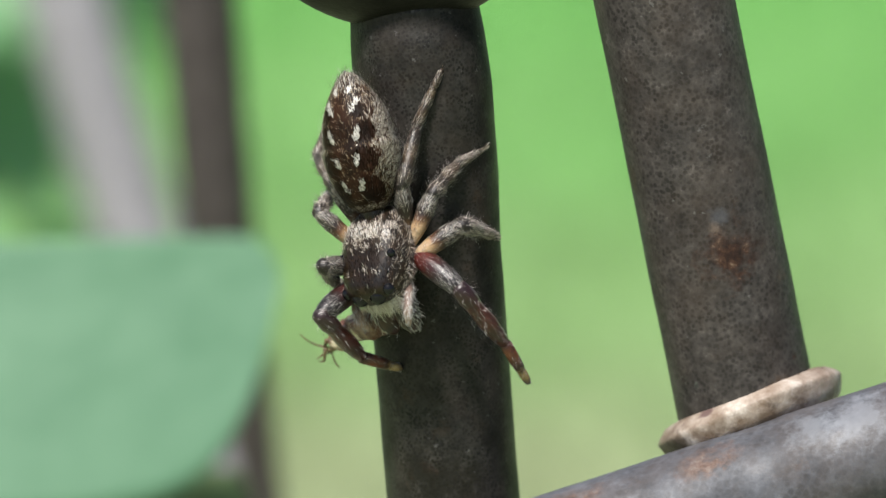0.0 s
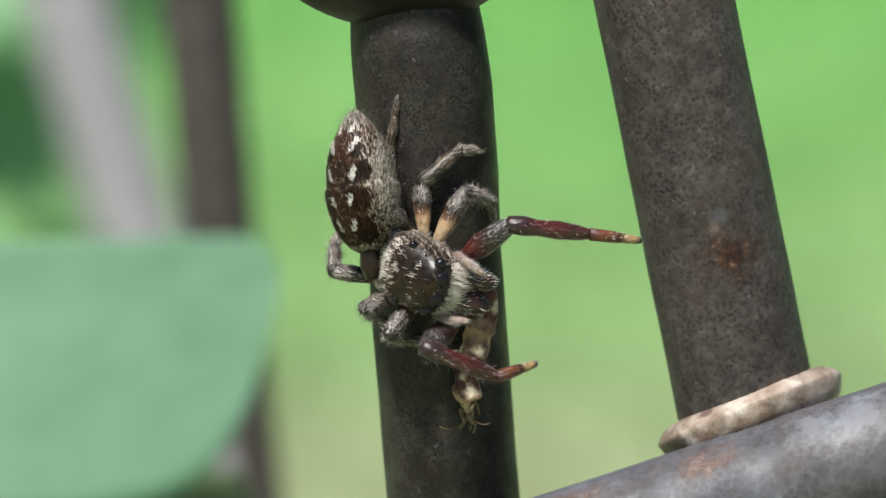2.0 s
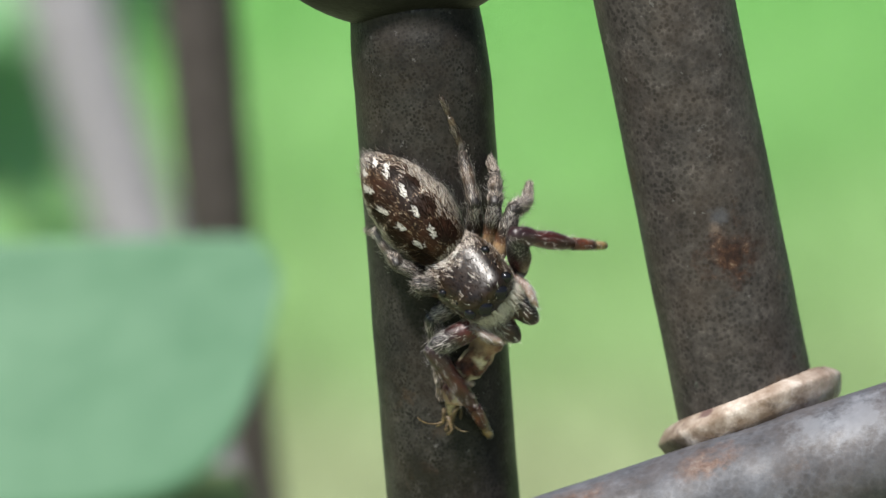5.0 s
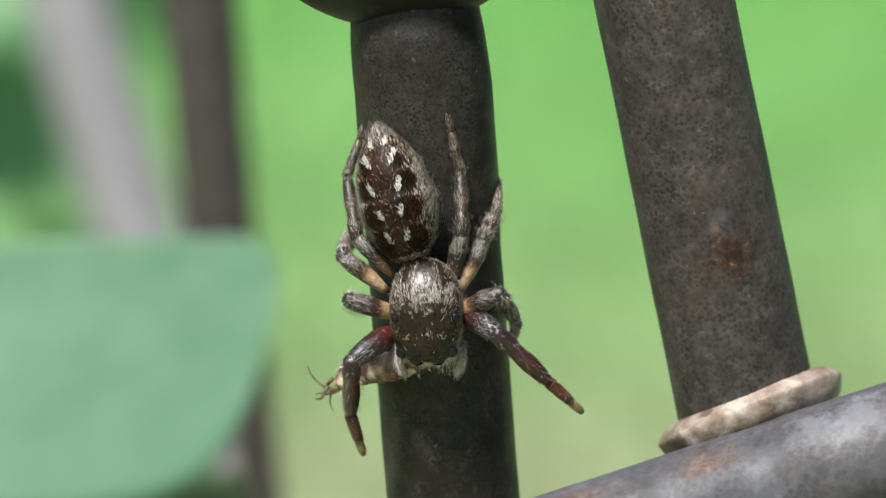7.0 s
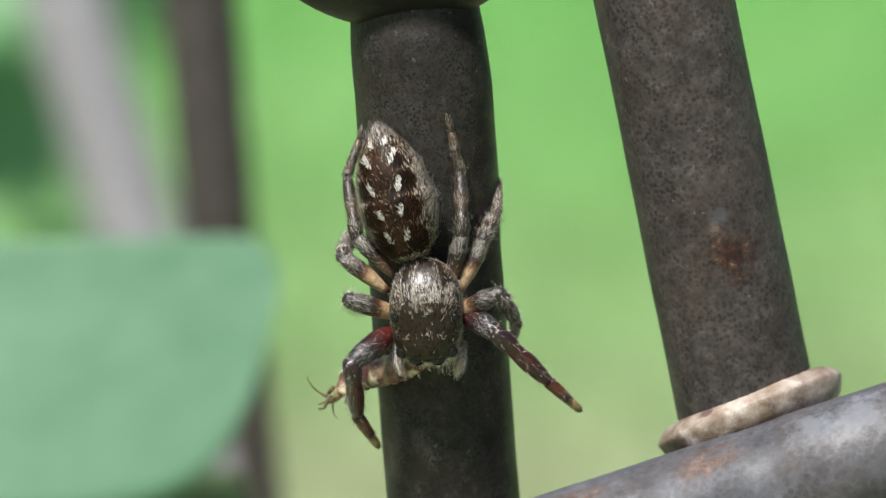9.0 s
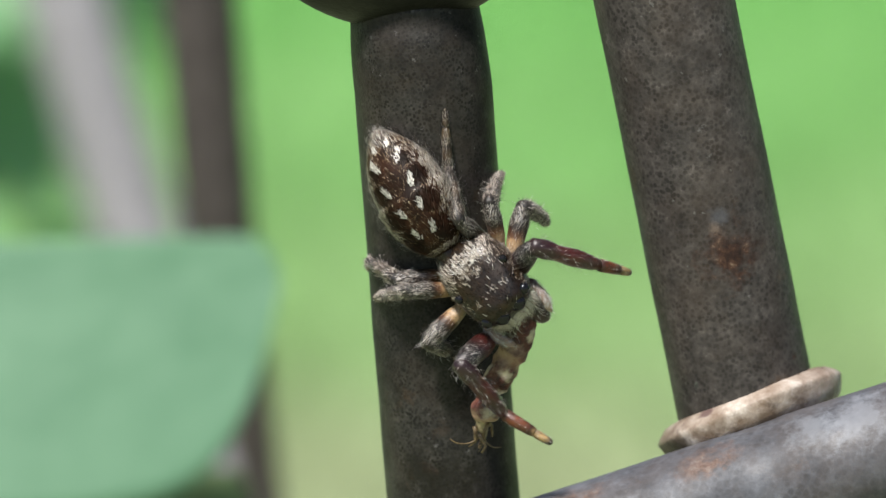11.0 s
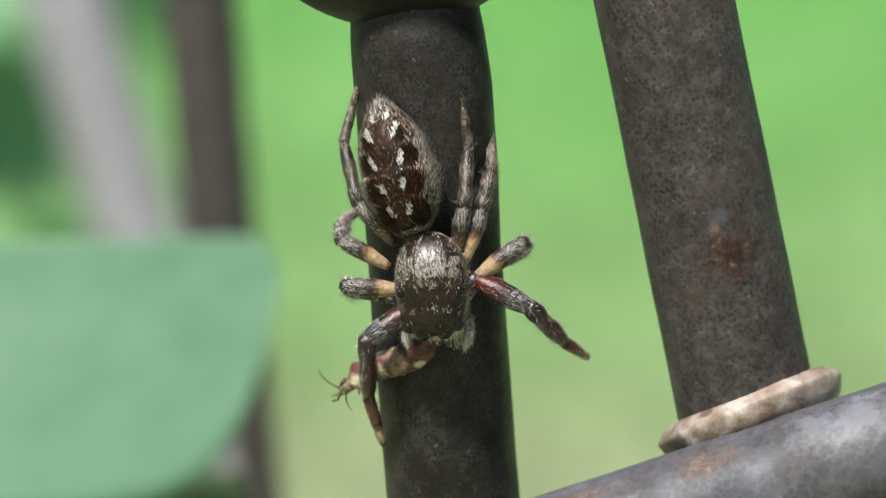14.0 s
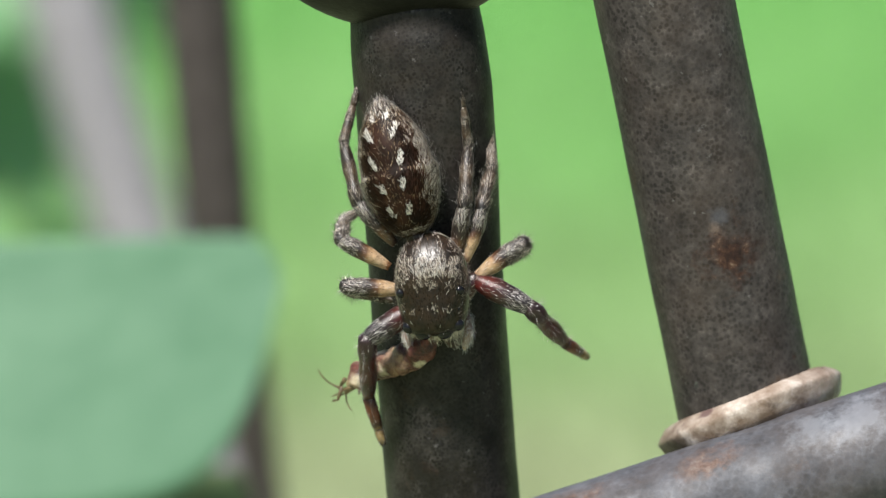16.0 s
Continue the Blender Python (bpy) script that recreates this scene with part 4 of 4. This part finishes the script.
    stance(4, (1.65, -0.55, -29, 38, -2, 16), (0.77, -0.01, -2.89, 2.76), (4.67, -1.53, 3.79, -7.39), (4.34, -0.09, 3.24, -3.08),
           (3.57, 1.35, 6.12, 1.24, 7.58, 0.95), (5.67, 0.51, 6.29, 0.69, 7.8, -0.47), (2.24, 2.24, 1.95, 3.35, 1.57, 4.06), (1.35, 2.02, 0.69, 4.01, 0.18, 5.45),
           (2.35, -3.79, 4.79, -6.01, 6.49, -7.14), (0.91, -4.01, 0.93, -5.74, 0.73, -7.67), (-0.02, -3.08, 0.24, -3.75, 0.8, -4.41), (-0.8, -1.09, -1.86, -0.98, -2.93, -0.82))
    stance(4.2, (1.7, -0.4, -27, 42, 0, 16), (0.77, 0.1, -2.98, 2.72), (4.45, -1.31, 3.57, -6.73), (4.23, 0.47, 2.9, -3.3),
           (3.41, 2.19, 5.9, 2.57, 7.36, 2.97), (3.5, 2.86, 3.94, 3.9, 4.48, 5.45), (2.24, 2.35, 2.02, 3.57, 1.57, 4.12), (1.46, 2.24, 0.91, 3.79, 0.13, 5.5),
           (1.95, -3.75, 4.45, -6.07, 5.81, -7.16), (1.02, -3.52, 1.02, -5.52, 0.84, -7.56), (0.31, -2.53, 0.47, -3.3, 1.02, -3.97), (-0.86, -1.09, -1.86, -0.91, -2.97, -0.86))
    stance(6.4, (-0.64, -2.4, -88, -6, 5, 16), (-1.16, -0.56, -2.67, 5.09), (-0.86, -4.01, -4.74, -5.78), (1.02, -2.64, -2.08, -3.3),
           (2.08, -3.3, 4.23, -5.3, 5.54, -6.49), (2.17, -1.75, 2.9, -2.86, 2.75, -3.79), (1.57, 0.35, 2.13, 1.46, 2.24, 2.77), (0.75, 0.58, 0.69, 3.12, 0.13, 5.34),
           (-3.59, -4.41, -3.68, -6.63, -3.19, -8.24), (-3.68, -2.02, -3.19, -2.3, -2.3, -2.64), (-3.97, -0.31, -3.75, 0.47, -3.19, 1.35), (-3.41, 0.47, -3.81, 2.9, -3.24, 4.57))
    stance(7, (-0.64, -2.4, -88, -6, 5, 16), (-1.16, -0.56, -2.67, 5.09), (-0.86, -4.01, -4.74, -5.78), (1.02, -2.64, -2.08, -3.3),
           (2.08, -3.3, 4.23, -5.3, 5.54, -6.49), (2.17, -1.75, 2.9, -2.86, 2.75, -3.79), (1.57, 0.35, 2.13, 1.46, 2.24, 2.77), (0.75, 0.58, 0.69, 3.12, 0.13, 5.34),
           (-3.59, -4.41, -3.68, -6.63, -3.19, -8.24), (-3.68, -2.02, -3.19, -2.3, -2.3, -2.64), (-3.97, -0.31, -3.75, 0.47, -3.19, 1.35), (-3.41, 0.47, -3.81, 2.9, -3.24, 4.57))
    stance(8.6, (-0.64, -2.4, -88, -6, 5, 16), (-1.16, -0.56, -2.67, 5.09), (-0.86, -4.01, -4.7, -6.01), (1.02, -2.64, -2.08, -3.3),
           (2.08, -3.3, 4.23, -5.3, 5.54, -6.49), (2.17, -1.75, 2.9, -2.86, 2.75, -3.79), (1.57, 0.35, 2.13, 1.46, 2.24, 2.77), (0.75, 0.58, 0.69, 3.12, 0.13, 5.34),
           (-3.63, -4.45, -3.55, -6.67, -2.86, -8.07), (-3.68, -2.02, -3.19, -2.3, -2.3, -2.64), (-3.97, -0.31, -3.75, 0.47, -3.19, 1.35), (-3.41, 0.47, -3.81, 2.9, -3.24, 4.57))
    stance(9.2, (-0.64, -2.4, -88, -6, 5, 16), (-1.16, -0.56, -2.67, 5.09), (-0.86, -4.01, -4.65, -6.23), (1.02, -2.64, -2.08, -3.3),
           (2.08, -3.3, 4.17, -5.21, 5.45, -6.36), (2.17, -1.75, 2.9, -2.86, 2.75, -3.79), (1.57, 0.35, 2.13, 1.46, 2.24, 2.77), (0.75, 0.58, 0.69, 3.12, 0.13, 5.34),
           (-3.59, -4.52, -3.24, -6.67, -2.35, -7.89), (-3.68, -2.02, -3.19, -2.3, -2.3, -2.64), (-3.97, -0.31, -3.75, 0.47, -3.19, 1.35), (-3.41, 0.47, -3.81, 2.9, -3.24, 4.57))
    stance(11.3, (1.95, -1, -40, 16, 10, 16), (0.5, -0.16, -2.58, 4.36), (3.86, -2.3, 2.35, -7.29), (3.35, -0.64, 2.35, -3.75),
           (4.01, 0.29, 6.78, -0.38, 8.02, -0.64), (3.46, 1.84, 4.26, 1.53, 4.61, 1.31), (1.91, 2.02, 2.08, 2.68, 2.35, 3.06), (0.62, 1.24, 0.18, 3.12, 0.07, 5.39),
           (1.42, -4.52, 3.35, -6.52, 5.05, -7.67), (0.13, -3.75, 0.69, -4.23, 1.46, -4.63), (-0.75, -2.08, -1.75, -2.53, -2.39, -2.95), (-1.42, -1.31, -2.08, -1.22, -2.93, -1.09))
    stance(11.5, (2.15, -1.03, -34, 20, 12, 16), (0.77, -0.34, -2.34, 3.87), (4.34, -2.19, 2.57, -7.29), (3.9, -0.98, 2.68, -3.86),
           (5.67, -0.47, 8.11, -1.42, 9, -1.97), (4.45, 0.95, 5.45, 1.17, 6.12, 0.91), (2.5, 2.13, 2.62, 2.68, 2.35, 2.95), (1.35, 1.35, 0.8, 3.57, 0.09, 5.27),
           (1.8, -4.41, 3.79, -6.4, 5.23, -6.52), (0.8, -3.75, 1.46, -4.41, 2.13, -4.52), (-0.42, -3.52, -0.09, -4.41, 0.18, -5.34), (-0.64, -1.22, -1.64, -1.31, -2.86, -0.98))
    stance(12, (2.2, -0.6, -32, 34, 8, 16), (0.88, 0.1, -2.78, 4.14), (4.45, -1.91, 2.22, -6.68), (4.45, -0.2, 2.57, -3.08),
           (4.9, 1.02, 6.56, 1.06, 7.58, 1), (4.17, 1.75, 5.67, 2.68, 7.05, 3.35), (2.68, 2.28, 2.7, 2.9, 2.53, 3.12), (1.68, 2.02, 1.24, 4.23, 0.84, 6.12),
           (1.35, -2.64, 2.35, -3.97, 3.24, -4.41), (0.91, -3.35, 1.46, -4.01, 2.13, -4.14), (-0.27, -3.3, 0.02, -4.41, 0.18, -5.25), (-0.53, -0.82, -1.75, -0.82, -2.84, -1.04))
    stance(12.5, (2.28, -0.1, -29, 48, 2, 16), (1.21, 0.66, -2.4, 4.05), (4.78, -1.31, 3.63, -6.62), (4.74, 0.47, 3.57, -2.64),
           (3.86, 2.19, 5.9, 2.39, 7.38, 2.08), (4.79, 2.9, 5.67, 3.79, 6.65, 4.9), (2.75, 2.95, 2.93, 3.35, 3.41, 2.9), (2.35, 2.13, 1.68, 4.01, 0.84, 6.01),
           (2.62, -3.52, 4.45, -5.01, 5.67, -5.74), (1.68, -3.19, 1.95, -4.3, 2.24, -6.23), (0.91, -2.64, 0.47, -3.52, 0.13, -4.52), (-0.53, -0.78, -1.53, -0.64, -2.86, -0.98))
    stance(13, (2.32, 0.12, -24, 58, -6, 16), (1.1, 0.77, -2.18, 4.05), (4.89, -0.86, 3.94, -6.62), (4.57, 1.02, 3.46, -2.19),
           (3.41, 2.64, 5.23, 3.28, 7.05, 3.17), (5.41, 2.28, 6.12, 2.79, 7.22, 2.81), (2.79, 2.46, 2.9, 3.12, 3.12, 2.9), (2.24, 2.46, 1.68, 4.23, 0.84, 6.12),
           (2.64, -2.99, 4.79, -4.23, 5.98, -4.54), (1.68, -2.68, 1.91, -4.63, 1.75, -7.25), (0.69, -2.19, 0.47, -2.86, 0.24, -3.48), (-0.58, -0.73, -1.6, -0.64, -2.86, -0.98))
    stance(13.3, (2.25, 0.5, -22, 58, -6, 16), (1.17, 0.86, -1.96, 3.87), (4.67, -0.42, 4.45, -6.73), (4.45, 0.91, 3.68, -2.3),
           (3.46, 2.42, 5.23, 3.97, 6.83, 4.85), (5.01, 2.5, 5.72, 3.01, 7.18, 2.81), (2.68, 2.35, 2.57, 3.01, 2.53, 3.24), (2.24, 2.57, 1.64, 4.34, 0.84, 6.16),
           (2.62, -2.77, 4.79, -3.63, 6.38, -4.41), (1.86, -2.19, 2.39, -4.63, 3.57, -7.34), (0.89, -1.75, 0.58, -2.64, 0.35, -3.35), (-0.71, -1.04, -1.09, -1.53, -1.37, -2.19))
    stance(13.5, (2.1, 0.75, -20, 58, -6, 16), (1.21, 0.88, -1.74, 3.6), (4.56, -0.2, 4.45, -6.55), (4.45, 1.46, 3.57, -2.08),
           (2.97, 2.95, 5.01, 4.17, 6.91, 4.81), (4.85, 2.73, 5.45, 3.35, 7, 4.14), (2.46, 2.24, 2.24, 2.9, 1.95, 3.35), (2.13, 2.9, 1.57, 4.45, 0.84, 6.16),
           (2.57, -2.64, 4.79, -3.3, 6.36, -3.12), (1.77, -2.02, 1.95, -4.41, 2.84, -6.89), (0.98, -1.57, 0.62, -2.46, 0.47, -3.26), (-0.71, -1.04, -1.09, -1.75, -1.37, -2.26))
    stance(13.6, (1.38, -0.48, -38, 40.6, -1.8, 16), (0.63, 0.28, -1.94, 3.66), (2.9, -1.8, 2.22, -6.84), (3.55, 0.03, 2.07, -3.05),
           (3.05, 0.81, 5.14, 1.2, 7.04, 1.36), (4.17, 1.47, 5.08, 1.94, 6.74, 2.21), (2.13, 1.71, 2.01, 2.37, 1.78, 2.72), (1.93, 2.4, 1.46, 4.12, 0.86, 6.05),
           (1.17, -3.5, 2.66, -4.3, 3.76, -4.57), (0.35, -2.4, 0.14, -4.18, 0.4, -6), (-0.3, -1.37, -0.84, -1.84, -1.23, -2.21), (-1.55, -0.89, -1.91, -0.95, -1.92, -1.16))
    stance(13.7, (-0.31, -3.35, -80, 0, 8, 16), (-0.71, -1.13, -2.39, 3.79), (-0.98, -5.52, -2.97, -7.51), (1.46, -3.3, -1.42, -5.3),
           (3.24, -4.19, 5.45, -5.74, 7.34, -6.69), (2.57, -1.48, 4.23, -1.35, 6.12, -2.3), (1.35, 0.47, 1.46, 1.13, 1.37, 1.24), (1.46, 1.24, 1.2, 3.35, 0.91, 5.78),
           (-2.08, -5.52, -2.3, -6.63, -2.3, -7.96), (-2.97, -3.3, -4.08, -3.63, -5.3, -3.92), (-3.3, -0.91, -4.26, -0.38, -5.19, 0.24), (-3.52, -0.53, -3.81, 0.91, -3.19, 1.4))
    stance(13.8, (-0.86, -2.9, -88, -8, 5, 16), (-1.75, -0.91, -3.37, 4.5), (-0.98, -4.63, -4.48, -6.63), (0.58, -2.64, -2.53, -3.97),
           (2.24, -3.3, 4.79, -4.41, 6.38, -5.34), (2.13, -1.09, 3.01, -1.15, 3.94, -1.04), (1.13, 0.58, 2.13, 2.46, 3.24, 4.23), (0.49, 1.24, 0.62, 3.57, 0.69, 5.74),
           (-3.63, -4.41, -4.08, -6.23, -4.08, -8.29), (-3.41, -2.3, -4.52, -2.64, -5.41, -2.97), (-3.81, -0.42, -4.08, 0.24, -3.63, 0.91), (-3.81, -0.2, -4.08, 0.91, -4.03, 1.68))
    stance(13.9, (-0.35, -1.85, -87, -8, 4, 16), (-0.85, 0.06, -2.49, 5.69), (-0.53, -4.08, -4.26, -6.18), (1.46, -1.53, -1.86, -3.08),
           (2.97, -1.93, 5.45, -3.75, 6.96, -4.92), (3.12, -0.16, 3.12, -0.42, 2.68, -0.75), (1.51, 1.24, 1.91, 2.9, 1.86, 4.59), (0.93, 1.57, 1.02, 3.57, 0.73, 5.83),
           (-3.01, -3.92, -3.08, -6.23, -2.93, -8.31), (-3.86, -1.75, -3.46, -2.02, -2.3, -2.19), (-4.03, 0.29, -3.99, 1.02, -3.41, 1.53), (-3.19, 1.57, -3.86, 3.79, -3.97, 6.05))
    stance(14, (-0.42, -1.38, -86, -6, 7, 16), (-1.07, 0.46, -2.58, 6.04), (-0.6, -3.63, -4.12, -5.78), (1.24, -1.2, -1.75, -2.75),
           (3.41, -2.3, 4.9, -3.75, 5.85, -4.37), (3.12, 0.2, 3.12, -0.09, 2.68, -0.53), (1.51, 1.57, 1.95, 3.24, 1.86, 4.63), (0.84, 1.68, 0.98, 3.79, 0.73, 5.85),
           (-3.01, -3.57, -2.97, -5.96, -2.39, -7.87), (-3.81, -1.48, -3.41, -1.75, -2.3, -1.97), (-4.03, 0.35, -3.97, 1.13, -3.41, 1.53), (-3.37, 1.8, -3.94, 4.23, -3.46, 6.16))
    stance(16, (-0.42, -1.38, -86, -6, 7, 16), (-1.07, 0.46, -2.58, 6.04), (-0.6, -3.63, -4.12, -5.78), (1.24, -1.2, -1.75, -2.75),
           (3.41, -2.3, 4.9, -3.75, 5.85, -4.37), (3.12, 0.2, 3.12, -0.09, 2.68, -0.53), (1.51, 1.57, 1.95, 3.24, 1.86, 4.63), (0.84, 1.68, 0.98, 3.79, 0.73, 5.85),
           (-3.01, -3.57, -2.97, -5.96, -2.39, -7.87), (-3.81, -1.48, -3.41, -1.75, -2.3, -1.97), (-4.03, 0.35, -3.97, 1.13, -3.41, 1.53), (-3.37, 1.8, -3.94, 4.23, -3.46, 6.16))
    ts, rows = smooth_rows()
    keys = {k: [] for k in ("spider", "abdomen", "food")}
    limbs = {k: ([], [], []) for k in LEGS}
    stubs = {1: [], -1: []}
    for t, r in zip(ts, rows):
        u, v, head, nose, roll, swing = r[:6]
        deep = DEPTH + v * math.tan(PITCH)
        body = Matrix.Translation((u, v, deep)) @ pose(0, 0, 0, 0, 0, head) @ pose(0, 0, 0, 0, -nose, 0) @ pose(0, 0, 0, roll, 0, 0)
        back = body.inverted()
        keys["spider"].append((t, BASE @ mm(body)))
        # abdomen hangs at the waist
        waist, tail = Vector((r[6], r[7], deep + 0.1)), Vector((r[8], r[9]))
        flat = math.hypot(waist.x - tail.x, waist.y - tail.y)
        short = min(1.4, max(0.0, 5.2 - flat))
        dip = min(0.9 + 0.7 * short, math.sqrt(max(0.0, 5.5**2 - flat**2)))
        waist.z += 0.35 * short
        way = waist - Vector((tail.x, tail.y, waist.z - dip))
        waist += Vector((way.x, way.y, 0)).normalized() * max(0.0, 5.4 - flat) * 0.60
        dors = Vector((0, 0, 1))
        side = dors.cross(way.normalized())
        dors = dors - side * math.sin(radians(swing)) / max(0.3, math.cos(radians(swing)))
        keys["abdomen"].append((t, mm(back @ aim(waist, way, dors))))
        # the prey hangs from the jaws
        a = Vector((r[10], r[11], deep - 0.9))
        b = Vector((r[12], r[13]))
        flat = math.hypot(a.x - b.x, a.y - b.y)
        sink = (0.9 - 0.6 * over_rod(b.x, b.y)) * math.sqrt(max(0.0, 5.9**2 - flat**2))
        keys["food"].append((t, BASE @ mm(aim(a, Vector((b.x, b.y, a.z - sink)) - a, Vector((0.3, 0.1, 1))))))
        o = 18
        for side in (1, -1):
            for pair in range(4):
                ku, kv, au, av, tu, tv = r[o:o + 6]
                o += 6
                lf, lt, lm = LEG_LENGTHS[pair]
                hx, hy, hz = HIPS[pair]
                hip = body @ Vector((hx, hy * side, hz))
                if pair == 0:
                    base = body @ Vector((1.0, 0.55 * side, -0.55))
                    hip.x, hip.y = r[14:16] if side > 0 else r[16:18]
                flat = math.hypot(ku - hip.x, kv - hip.y)
                lift = math.sqrt(max(0.0, lf**2 - min(flat, lf)**2))
                # bent high enough for its foot to stand on the rod
                drop = sum(math.sqrt(max(0.0, q**2 - d**2)) for q, d in ((lt, math.hypot(au - ku, av - kv)), (lm, math.hypot(tu - au, tv - av))))
                near = over_rod(tu, tv)
                front = tv * math.tan(PITCH) + 2.0
                want = min(max(front + drop - hip.z, -0.2), 0.97 * lift)
                knee = Vector((ku, kv, hip.z + near * want + (1 - near) * 0.7 * lift))
                thigh = (knee - hip).normalized()
                ankle = reach(knee, au, av, lt, -1, 0.5)
                tip = reach(ankle, tu, tv, lm, -1)
                up = Vector((0.12, 0.2, 1))
                if pair == 0:
                    root = knee - thigh * lf
                    d = (root - base).normalized() if (root - base).length > 0.2 else thigh
                    stubs[side].append((t, mm(back @ aim(root - d * 1.35, d, up))))
                for rows_of, a, d in zip(limbs[(pair, side)], (knee - thigh * lf, knee, ankle), (thigh, ankle - knee, tip - ankle)):
                    rows_of.append((t, mm(back @ aim(a, d, up))))
    walk(SPIDER, keys["spider"])
    walk(GASTER, keys["abdomen"])
    walk(FOOD, keys["food"])
    for side, co in COXAE.items():
        walk(co, stubs[side])
    for k, trio in LEGS.items():
        for ob, rows_of in zip(trio, limbs[k]):
            walk(ob, rows_of)


DEPTH = 4.3
motions()
